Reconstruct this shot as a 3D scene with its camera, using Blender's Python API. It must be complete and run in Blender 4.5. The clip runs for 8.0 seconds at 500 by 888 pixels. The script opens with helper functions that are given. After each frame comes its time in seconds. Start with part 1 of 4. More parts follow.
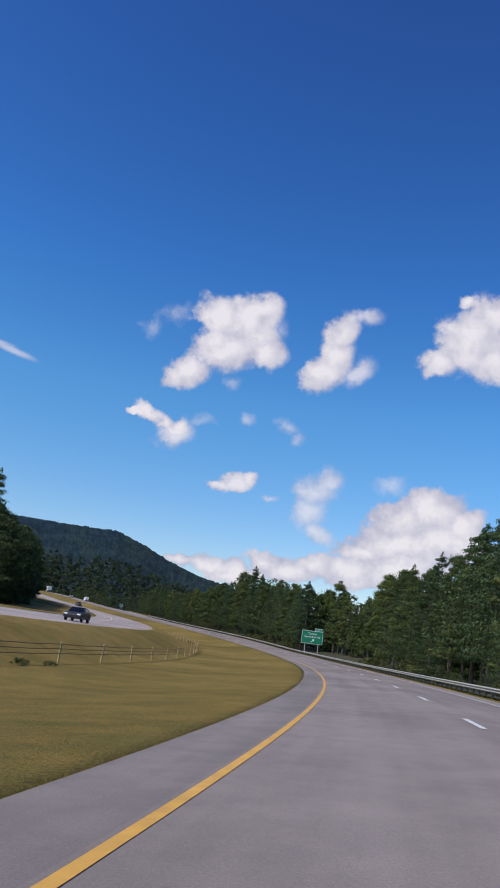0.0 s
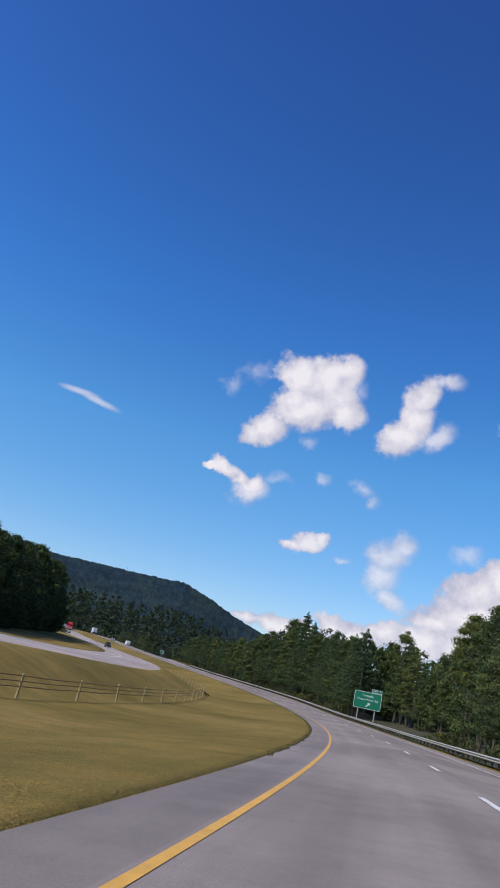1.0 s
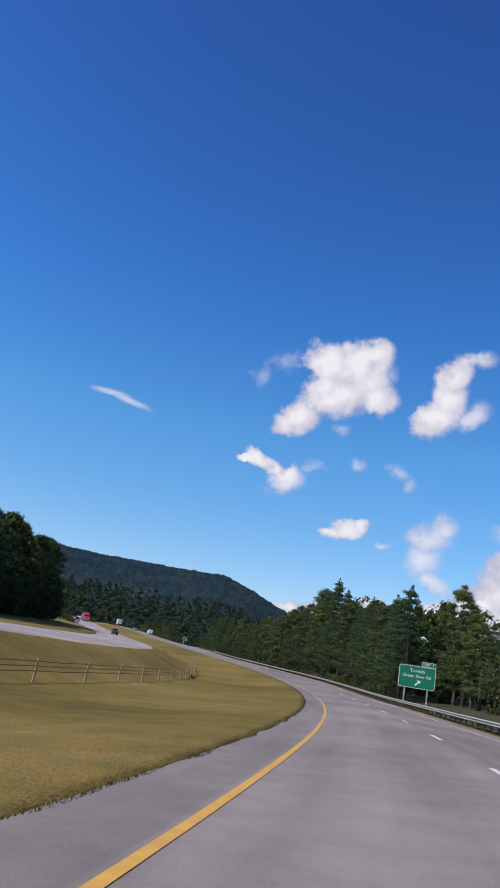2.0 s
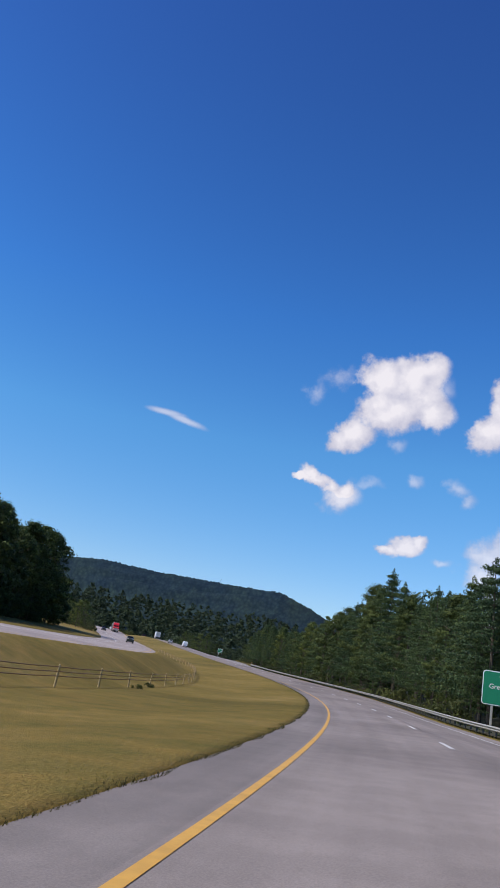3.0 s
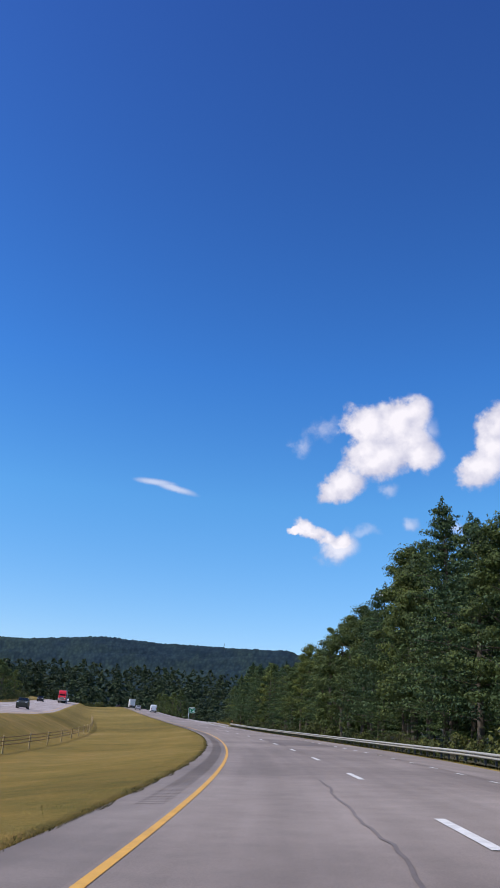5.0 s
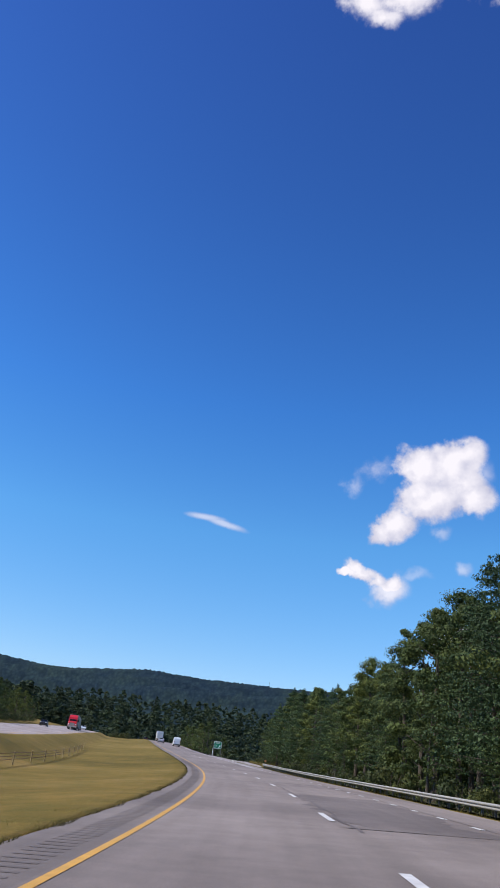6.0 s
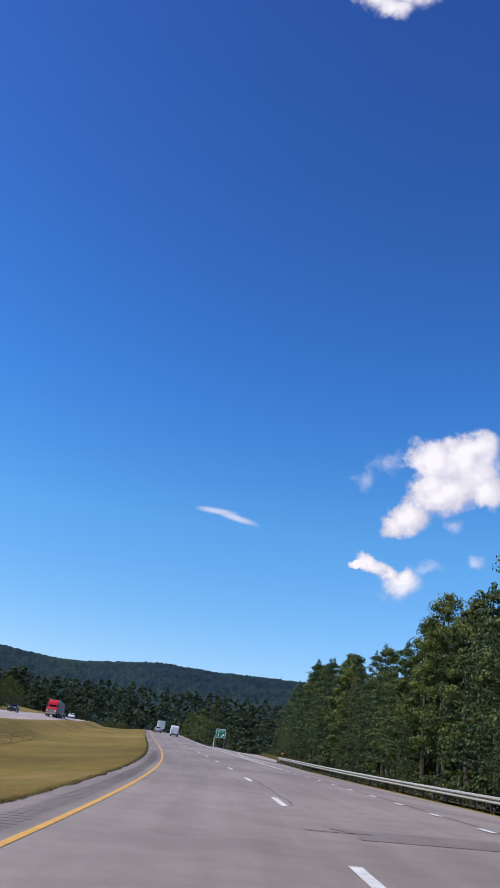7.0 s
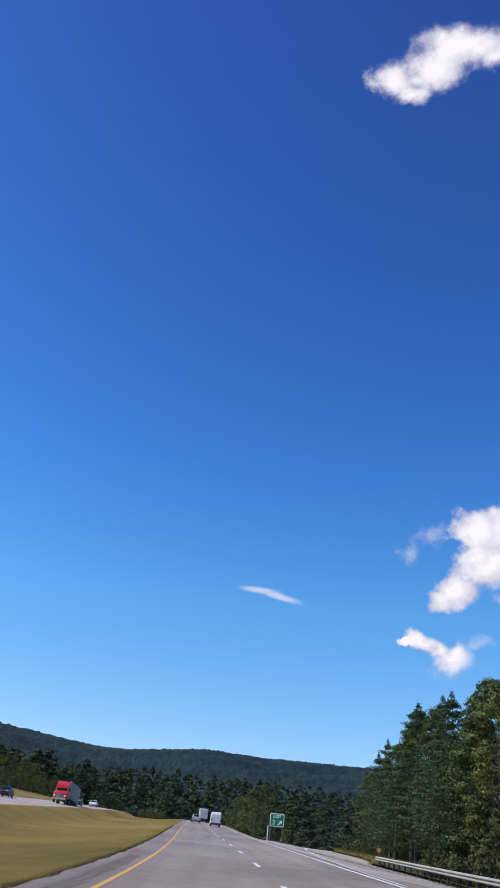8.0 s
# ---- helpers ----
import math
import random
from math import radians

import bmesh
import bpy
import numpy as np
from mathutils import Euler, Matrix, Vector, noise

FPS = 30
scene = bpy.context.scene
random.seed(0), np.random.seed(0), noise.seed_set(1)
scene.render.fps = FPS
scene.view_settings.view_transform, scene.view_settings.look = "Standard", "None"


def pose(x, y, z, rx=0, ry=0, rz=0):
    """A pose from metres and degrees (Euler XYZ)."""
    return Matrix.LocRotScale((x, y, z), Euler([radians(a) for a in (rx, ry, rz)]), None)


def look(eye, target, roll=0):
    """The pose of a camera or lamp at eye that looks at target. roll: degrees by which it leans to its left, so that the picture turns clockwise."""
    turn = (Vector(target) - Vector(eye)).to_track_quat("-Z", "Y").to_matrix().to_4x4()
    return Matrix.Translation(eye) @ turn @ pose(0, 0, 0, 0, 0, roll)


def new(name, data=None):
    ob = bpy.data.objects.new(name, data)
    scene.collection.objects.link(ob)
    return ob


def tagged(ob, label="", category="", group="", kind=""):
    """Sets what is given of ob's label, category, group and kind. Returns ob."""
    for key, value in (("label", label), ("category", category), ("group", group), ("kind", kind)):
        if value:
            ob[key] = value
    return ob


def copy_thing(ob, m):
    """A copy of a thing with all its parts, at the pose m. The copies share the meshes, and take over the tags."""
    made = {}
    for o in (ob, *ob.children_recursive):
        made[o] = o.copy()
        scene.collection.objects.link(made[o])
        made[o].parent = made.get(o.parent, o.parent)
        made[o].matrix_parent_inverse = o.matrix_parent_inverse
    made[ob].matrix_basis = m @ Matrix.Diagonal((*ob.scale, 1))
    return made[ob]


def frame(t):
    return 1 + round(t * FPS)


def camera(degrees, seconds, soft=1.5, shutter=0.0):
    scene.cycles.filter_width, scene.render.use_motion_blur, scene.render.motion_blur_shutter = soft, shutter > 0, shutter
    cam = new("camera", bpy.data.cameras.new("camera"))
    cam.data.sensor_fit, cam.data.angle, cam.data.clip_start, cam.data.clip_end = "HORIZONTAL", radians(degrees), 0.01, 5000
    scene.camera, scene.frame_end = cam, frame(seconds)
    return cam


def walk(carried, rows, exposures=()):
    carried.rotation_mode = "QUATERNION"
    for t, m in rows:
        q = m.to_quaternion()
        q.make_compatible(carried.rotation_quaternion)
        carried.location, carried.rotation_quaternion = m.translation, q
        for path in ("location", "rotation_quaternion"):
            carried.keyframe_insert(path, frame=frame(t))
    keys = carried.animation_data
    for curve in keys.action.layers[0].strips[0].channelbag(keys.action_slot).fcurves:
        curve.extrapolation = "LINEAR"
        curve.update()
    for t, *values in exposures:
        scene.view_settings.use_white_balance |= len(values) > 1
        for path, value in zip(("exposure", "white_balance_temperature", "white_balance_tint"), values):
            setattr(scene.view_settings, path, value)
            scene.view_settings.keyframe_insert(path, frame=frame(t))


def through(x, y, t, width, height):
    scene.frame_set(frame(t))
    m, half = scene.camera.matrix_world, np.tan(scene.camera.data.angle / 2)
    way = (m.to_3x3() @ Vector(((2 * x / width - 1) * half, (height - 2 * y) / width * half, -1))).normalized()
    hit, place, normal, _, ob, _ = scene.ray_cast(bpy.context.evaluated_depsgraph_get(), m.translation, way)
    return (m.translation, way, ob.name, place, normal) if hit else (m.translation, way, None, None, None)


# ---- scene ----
cam = camera(35.0, 8.0, soft=1.7)
# seconds, place in metres, turn in degrees
ROWS = [
    (0.0, 1.511, 0.0, 1.187, 104.703, -7.35, 10.365),
    (0.5, 0.98, 19.346, 1.242, 107.325, -12.239, 12.973),
    (1.0, -0.428, 38.601, 1.323, 108.189, -11.72, 14.8),
    (1.2, -1.17, 46.274, 1.365, 107.186, -11.424, 15.283),
    (2.3, -6.986, 88.16, 1.728, 107.01, -8.164, 19.487),
    (2.5, -8.373, 95.707, 1.821, 107.297, -7.936, 20.337),
    (3.0, -12.339, 114.45, 2.099, 107.582, -9.547, 22.267),
    (3.5, -17.019, 132.989, 2.453, 107.644, -9.131, 24.02),
    (4.0, -22.353, 151.308, 2.883, 108.024, -8.089, 24.949),
    (4.2, -24.501, 158.622, 3.084, 108.194, -7.349, 25.403),
    (5.3, -38.126, 198.188, 4.367, 113.506, -3.02, 23.075),
    (5.5, -40.946, 205.243, 4.633, 114.145, -4.452, 23.493),
    (6.0, -48.481, 222.653, 5.338, 114.232, -6.43, 26.389),
    (6.5, -56.548, 239.786, 6.105, 114.488, -6.304, 26.316),
    (7.0, -65.313, 256.533, 6.911, 113.70, -6.45, 27.25),
    (7.5, -74.494, 273.02, 7.749, 115.963, -7.385, 30.233),
    (8.0, -84.347, 289.072, 8.607, 118.92, -5.769, 30.773),
]
walk(cam, [(t, pose(*r)) for t, *r in ROWS], [(0.0, -0.24), (1.0, -0.17), (2.5, -0.14), (3.0, -0.14), (4.0, -0.07), (5.5, 0.02), (8.0, 0.02)])

# ---- light ----
SUN_AZ, SUN_EL = 135.0, 50.0          # degrees to the left of the y axis, above the horizon
world = bpy.data.worlds.new("sky")
scene.world = world
world.use_nodes = True
wn, wl = world.node_tree.nodes, world.node_tree.links
wn.clear()
sky = wn.new("ShaderNodeTexSky")
sky.sky_type, sky.sun_disc = "NISHITA", False
sky.sun_elevation, sky.sun_rotation = radians(SUN_EL), radians(-SUN_AZ)
sky.air_density, sky.dust_density, sky.ozone_density = 1.0, 0.1, 5.0
bg = wn.new("ShaderNodeBackground")
bg.inputs["Strength"].default_value = 0.141
wout = wn.new("ShaderNodeOutputWorld")
deep = wn.new("ShaderNodeGamma")
deep.inputs["Gamma"].default_value = 1.3
wl.new(sky.outputs[0], deep.inputs[0])
blue = wn.new("ShaderNodeHueSaturation")
blue.inputs["Saturation"].default_value, blue.inputs["Value"].default_value, blue.inputs["Hue"].default_value = 1.13, 1.0, 0.5045
wl.new(deep.outputs[0], blue.inputs["Color"])
# summer haze: the lower half of the sky scatters a little more light
height = wn.new("ShaderNodeSeparateXYZ")
wl.new(wn.new("ShaderNodeTexCoord").outputs["Generated"], height.inputs[0])
haze = wn.new("ShaderNodeValToRGB")
for _ in range(4):
    haze.color_ramp.elements.new(0.5)
for el, (where, much) in zip(haze.color_ramp.elements, ((0.0, (0.74, 0.53, 0.47)), (0.13, (0.93, 0.77, 0.67)), (0.3, (0.98, 1.02, 0.84)), (0.45, (0.80, 0.92, 0.91)), (0.66, (0.82, 0.74, 0.80)), (0.86, (0.84, 0.60, 0.72)))):
    el.position, el.color = where, (*much, 1)
wl.new(height.outputs["Z"], haze.inputs[0])
hazy = wn.new("ShaderNodeMix")
hazy.data_type, hazy.blend_type = "RGBA", "MULTIPLY"
hazy.inputs[0].default_value = 1.0
wl.new(blue.outputs[0], hazy.inputs[6])
wl.new(haze.outputs[0], hazy.inputs[7])


# clouds: soft lumps of vapour far off in the sky, each given by direction, size and tilt in degrees
def sky_math(op, a, b=None):
    n = wn.new("ShaderNodeMath")
    n.operation = op
    for src, sock in ((a, n.inputs[0]), (b, n.inputs[1])):
        if src is None:
            continue
        if isinstance(src, (int, float)):
            sock.default_value = src
        else:
            wl.new(src, sock)
    return n.outputs[0]


def sky_vec(op, a, b):
    n = wn.new("ShaderNodeVectorMath")
    n.operation = op
    for src, sock in ((a, n.inputs[0]), (b, n.inputs[1])):
        if isinstance(src, tuple):
            sock.default_value = src
        else:
            wl.new(src, sock)
    return n


sky_dir = wn.new("ShaderNodeTexCoord").outputs["Generated"]


def sky_noise(scale, detail, rough):
    n = wn.new("ShaderNodeTexNoise")
    n.inputs["Scale"].default_value, n.inputs["Detail"].default_value, n.inputs["Roughness"].default_value = scale, detail, rough
    wl.new(sky_dir, n.inputs["Vector"])
    return n


curl = sky_noise(24.0, 4, 0.55)
shift = sky_vec("MULTIPLY", sky_vec("SUBTRACT", curl.outputs["Color"], (0.5, 0.5, 0.5)).outputs[0], (0.036, 0.036, 0.036)).outputs[0]
bent = sky_vec("ADD", sky_dir, shift).outputs[0]


def lump(az, el, wide, high, tilt, way):
    a, e = radians(az), radians(el)
    m = wn.new("ShaderNodeMapping")
    m.vector_type = "TEXTURE"
    out = Vector((-math.sin(a) * math.cos(e), math.cos(a) * math.cos(e), math.sin(e)))
    right = Vector((math.cos(a), math.sin(a), 0))
    up = right.cross(out)
    t = radians(tilt)
    x, y = right * math.cos(t) + up * math.sin(t), up * math.cos(t) - right * math.sin(t)
    rot = Matrix((x, y, x.cross(y))).transposed()
    m.inputs["Location"].default_value = out
    m.inputs["Rotation"].default_value = rot.to_euler()
    m.inputs["Scale"].default_value = (radians(wide), radians(high), 0.2)
    wl.new(way, m.inputs[0])
    n = wn.new("ShaderNodeVectorMath")
    n.operation = "LENGTH"
    wl.new(m.outputs[0], n.inputs[0])
    return sky_math("SUBTRACT", 1.0, n.outputs["Value"])


def bank(lumps, thin=0.0, way=bent):
    """One cloud: the union of its lumps."""
    total = None
    for values in lumps:
        f = lump(*values, way)
        if total is None:
            total = f
        else:
            n = wn.new("ShaderNodeMath")
            n.operation = "SMOOTH_MAX"
            n.inputs[2].default_value = 0.25
            wl.new(total, n.inputs[0])
            wl.new(f, n.inputs[1])
            total = n.outputs[0]
    return sky_math("SUBTRACT", total, thin) if thin else total


fluff = sky_math("SUBTRACT", sky_noise(48.0, 7, 0.64).outputs[0], 0.5)
tatter = sky_math("SUBTRACT", sky_noise(21.0, 5, 0.6).outputs[0], 0.5)
cover, mass = None, None


def add_cloud(cloud, thick=0.97, soft=0.5, ragged=0.9):
    """Takes a cloud into the sky: how thick its middle is, how wide its soft rim and how torn its outline."""
    global cover, mass
    torn = sky_math("ADD", sky_math("MULTIPLY", fluff, ragged), sky_math("MULTIPLY", tatter, ragged * 0.7))
    body = sky_math("ADD", cloud, torn)
    rim = wn.new("ShaderNodeMapRange")
    rim.interpolation_type = "SMOOTHSTEP"
    rim.inputs["From Min"].default_value, rim.inputs["From Max"].default_value = -0.16, soft - 0.16
    rim.inputs["To Max"].default_value = thick
    wl.new(body, rim.inputs["Value"])
    cover = rim.outputs[0] if cover is None else sky_math("MAXIMUM", cover, rim.outputs[0])
    mass = body if mass is None else sky_math("MAXIMUM", mass, body)


# a large ragged cumulus with a long grey foot, and shreds beside it
add_cloud(bank([(16.2, 21.6, 1.6, 1.4, 10), (12.5, 22.4, 1.6, 1.5, 5), (13.57, 23.33, 2.1, 1.75, 8), (15.99, 23.2, 1.75, 1.5, 9), (12.35, 24.09, 1.41, 1.41, 8), (14.99, 21.11, 3.05, 1.54, 16), (17.71, 19.07, 2.03, 1.14, 21), (11.94, 21.3, 1.42, 1.22, 7)]))
add_cloud(bank([(19.3, 23.0, 2.3, 0.9, 25), (20.9, 22.0, 1.3, 1.0, 60)], 0.25), 0.34, 1.0, 1.5)
add_cloud(bank([(14.3, 18.9, 1.0, 0.6, 20), (10.9, 23.0, 0.8, 1.0, 0)], 0.15), 0.35, 0.9)
add_cloud(bank([(6.47, 23.09, 1.13, 1.53, -24), (6.7, 21.6, 1.5, 1.3, 50), (7.46, 20.37, 2.22, 1.33, 41)]), soft=0.5)
add_cloud(bank([(4.68, 24.5, 1.6, 0.8, 14), (4.9, 20.5, 1.7, 0.95, 35)], 0.1), 0.7, 0.8)
add_cloud(bank([(-4.81, 25.19, 1.85, 1.48, 0), (-3.29, 23.23, 2.5, 2.1, 2), (-5.41, 21.73, 2.23, 1.67, 1), (-0.92, 21.78, 1.35, 1.08, 3), (-2.5, 25.73, 0.83, 0.6, 1)]))
add_cloud(bank([(20.09, 15.89, 1.6, 0.55, -23), (18.9, 15.3, 1.0, 0.65, -25), (17.7, 15.1, 1.0, 0.75, -6), (21.3, 15.95, 0.9, 0.24, -5)]), soft=0.6)
add_cloud(bank([(17.9, 14.6, 1.7, 1.3, 5)]), 0.8, 0.8)
add_cloud(bank([(15.9, 15.7, 1.4, 0.4, 5)], 0.1), 0.25, 0.9)
add_cloud(bank([(13.14, 11.74, 1.55, 0.74, 11), (12.02, 12.18, 0.74, 0.53, 8), (14.23, 11.39, 0.82, 0.37, 8)]), 0.9)
add_cloud(bank([(6.29, 12.78, 1.2, 1.1, 6), (7.13, 11.66, 2.0, 1.5, 27), (7.38, 10.2, 1.8, 1.5, 7), (6.6, 8.8, 1.9, 0.9, -20)], 0.12), 0.68, 0.75)
add_cloud(bank([(1.66, 12.63, 1.9, 1.0, 5), (9.6, 16.2, 1.5, 0.7, -33), (8.8, 15.4, 0.9, 0.6, 20), (12.54, 16.3, 0.9, 0.8, 40), (10.17, 10.89, 0.9, 0.4, -13)], 0.25), 0.42, 0.9)
# the towering bank low over the woods
add_cloud(bank([(-1.28, 11.09, 2.52, 1.55, 5), (1.05, 10.27, 2.18, 1.58, 21), (-3.67, 10.5, 1.71, 1.14, 5), (1.3, 8.45, 3.55, 1.38, 11), (-2.21, 8.99, 3.46, 1.54, 5), (3.25, 7.84, 1.99, 0.87, 6)]), 0.98, 0.3, 0.8)
add_cloud(bank([(6.35, 6.48, 1.61, 1.04, 7), (3.92, 6.36, 2.39, 1.11, 7), (10.03, 6.43, 1.62, 0.73, 2), (13.6, 5.56, 2.42, 0.57, 0), (8.32, 5.84, 1.81, 0.89, -3), (16.08, 5.71, 1.21, 0.36, -2), (11.91, 5.18, 2.42, 0.57, 3), (0.78, 6.92, 4.69, 1.25, 6)]), 0.95, 0.35, 0.8)
add_cloud(bank([(30.5, 18.15, 1.9, 0.30, -12), (31.9, 18.45, 1.7, 0.27, -2)], 0.0, sky_dir), 0.5, 0.8, 0.5)
add_cloud(bank([(22.29, 53.66, 1.79, 1.36, -11), (18.8, 54.15, 2.48, 1.42, -1), (10.69, 54.09, 2.75, 0.86, -8), (20.46, 52.89, 1.08, 0.72, 0), (15.31, 55.14, 3.13, 1.56, -4), (7.3, 54.23, 1.69, 1.01, -10)]), soft=0.7)


# relief of the vapour: billows that face the sun, up to the left, are whiter than the hollows
def billows(way):
    n = wn.new("ShaderNodeTexNoise")
    n.inputs["Scale"].default_value, n.inputs["Detail"].default_value, n.inputs["Roughness"].default_value = 19.0, 4, 0.55
    wl.new(way, n.inputs["Vector"])
    return n.outputs[0]


relief = sky_math("SUBTRACT", billows(sky_dir), billows(sky_vec("ADD", sky_dir, (-0.0066, -0.0024, 0.011)).outputs[0]))
tone = wn.new("ShaderNodeMapRange")
tone.inputs["From Min"].default_value, tone.inputs["From Max"].default_value = -0.12, 0.62
wl.new(sky_math("ADD", sky_math("MULTIPLY", relief, 1.5), sky_math("MULTIPLY", mass, 0.74)), tone.inputs["Value"])
vapour = wn.new("ShaderNodeMix")
vapour.data_type = "RGBA"
vapour.inputs[6].default_value, vapour.inputs[7].default_value = (3.7, 3.75, 4.9, 1), (7.0, 6.7, 7.1, 1)
wl.new(tone.outputs[0], vapour.inputs[0])
veil = wn.new("ShaderNodeMix")
veil.data_type = "RGBA"
wl.new(cover, veil.inputs[0])
wl.new(hazy.outputs[2], veil.inputs[6])
wl.new(vapour.outputs[2], veil.inputs[7])
wl.new(veil.outputs[2], bg.inputs[0])
wl.new(bg.outputs[0], wout.inputs[0])

lamp = bpy.data.lights.new("sun", "SUN")
lamp.energy, lamp.angle, lamp.color = 4.8, radians(0.5), (1.0, 0.95, 0.87)
sun = new("sun", lamp)
sun_way = Vector((-math.sin(radians(SUN_AZ)) * math.cos(radians(SUN_EL)), math.cos(radians(SUN_AZ)) * math.cos(radians(SUN_EL)), math.sin(radians(SUN_EL))))
sun.matrix_world = look(sun_way * 100, (0, 0, 0))


# ---- materials ----
def principled(name):
    m = bpy.data.materials.new(name)
    m.use_nodes = True
    nt = m.node_tree
    return m, nt, nt.nodes["Principled BSDF"]


def noise_node(nt, scale, detail=4.0, rough=0.6, vector=None):
    n = nt.nodes.new("ShaderNodeTexNoise")
    n.inputs["Scale"].default_value, n.inputs["Detail"].default_value, n.inputs["Roughness"].default_value = scale, detail, rough
    if vector is not None:
        nt.links.new(vector, n.inputs["Vector"])
    return n


def ramp_node(nt, value, stops):
    r = nt.nodes.new("ShaderNodeValToRGB")
    e = r.color_ramp.elements
    while len(e) < len(stops):
        e.new(0.5)
    for el, (at, col) in zip(e, stops):
        el.position, el.color = at, (*col, 1.0)
    nt.links.new(value, r.inputs[0])
    return r


def blend_node(nt, a, b, fac, mode="MIX"):
    n = nt.nodes.new("ShaderNodeMix")
    n.data_type, n.blend_type = "RGBA", mode
    for src, sock in ((fac, n.inputs[0]), (a, n.inputs[6]), (b, n.inputs[7])):
        if isinstance(src, (int, float)):
            sock.default_value = src
        elif isinstance(src, tuple):
            sock.default_value = (*src, 1.0)
        else:
            nt.links.new(src, sock)
    return n.outputs[2]


def world_place(nt):
    return nt.nodes.new("ShaderNodeNewGeometry").outputs["Position"]


def bump_node(nt, bsdf, height, strength, distance):
    b = nt.nodes.new("ShaderNodeBump")
    b.inputs["Strength"].default_value, b.inputs["Distance"].default_value = strength, distance
    nt.links.new(height, b.inputs["Height"])
    nt.links.new(b.outputs[0], bsdf.inputs["Normal"])


def rough_paint(name, colour, rough=0.5, metal=0.0, grain=8.0, amount=0.25):
    """Paint, metal or plastic with dirt at two scales."""
    m, nt, b = principled(name)
    g = world_place(nt)
    n1, n2 = noise_node(nt, grain, 5), noise_node(nt, grain * 0.12, 3)
    dark = tuple(c * (1 - amount) for c in colour)
    c1 = blend_node(nt, dark, colour, ramp_node(nt, n1.outputs[0], [(0.3, (0, 0, 0)), (0.65, (1, 1, 1))]).outputs[0])
    c2 = blend_node(nt, c1, tuple(c * (1 - amount * 0.7) for c in colour), ramp_node(nt, n2.outputs[0], [(0.45, (0, 0, 0)), (0.7, (0.7, 0.7, 0.7))]).outputs[0])
    for n in (n1, n2):
        nt.links.new(g, n.inputs["Vector"])
    nt.links.new(c2, b.inputs["Base Color"])
    b.inputs["Roughness"].default_value, b.inputs["Metallic"].default_value = rough, metal
    return m


def asphalt(name, base, warm=1.0):
    m, nt, b = principled(name)
    uv = nt.nodes.new("ShaderNodeUVMap").outputs[0]
    g = world_place(nt)
    fine, mid, big = noise_node(nt, 60.0, 3, 0.7, g), noise_node(nt, 1.3, 6, 0.6, g), noise_node(nt, 0.11, 4, 0.55, g)
    # streaks along the lanes: the texture is drawn out along the road
    mp = nt.nodes.new("ShaderNodeMapping")
    mp.inputs["Scale"].default_value = (1.1, 0.035, 1.0)
    nt.links.new(uv, mp.inputs[0])
    streak = noise_node(nt, 1.0, 4, 0.55, mp.outputs[0])
    col = ramp_node(nt, fine.outputs[0], [(0.3, tuple(c * 0.78 for c in base)), (0.7, tuple(c * 1.2 for c in base))]).outputs[0]
    col = blend_node(nt, col, ramp_node(nt, streak.outputs[0], [(0.35, (0.84, 0.835, 0.83)), (0.65, (1.08, 1.08, 1.09))]).outputs[0], 1.0, "MULTIPLY")
    col = blend_node(nt, col, ramp_node(nt, big.outputs[0], [(0.38, (0.8, 0.79, 0.79)), (0.62, (1.08, 1.08, 1.08))]).outputs[0], 1.0, "MULTIPLY")
    col = blend_node(nt, col, ramp_node(nt, mid.outputs[0], [(0.4, (0.92, 0.92, 0.92)), (0.6, (1.05, 1.05, 1.05))]).outputs[0], 1.0, "MULTIPLY")
    nt.links.new(col, b.inputs["Base Color"])
    b.inputs["Roughness"].default_value = 0.86
    bump_node(nt, b, fine.outputs[0], 0.35, 0.01)
    return m


def grass_ground(name):
    m, nt, b = principled(name)
    g = world_place(nt)
    big, mid, fine = noise_node(nt, 0.045, 4, 0.6, g), noise_node(nt, 0.7, 5, 0.65, g), noise_node(nt, 14.0, 4, 0.7, g)
    col = ramp_node(nt, big.outputs[0], [(0.33, (0.140, 0.106, 0.032)), (0.5, (0.212, 0.150, 0.046)), (0.68, (0.285, 0.196, 0.078))]).outputs[0]
    col = blend_node(nt, col, ramp_node(nt, mid.outputs[0], [(0.35, (0.74, 0.82, 0.7)), (0.68, (1.16, 1.08, 1.0))]).outputs[0], 1.0, "MULTIPLY")
    col = blend_node(nt, col, ramp_node(nt, fine.outputs[0], [(0.3, (0.62, 0.66, 0.6)), (0.7, (1.25, 1.22, 1.2))]).outputs[0], 1.0, "MULTIPLY")
    nt.links.new(col, b.inputs["Base Color"])
    b.inputs["Roughness"].default_value = 0.95
    b.inputs["Specular IOR Level"].default_value = 0.1
    bump_node(nt, b, fine.outputs[0], 0.8, 0.08)
    return m


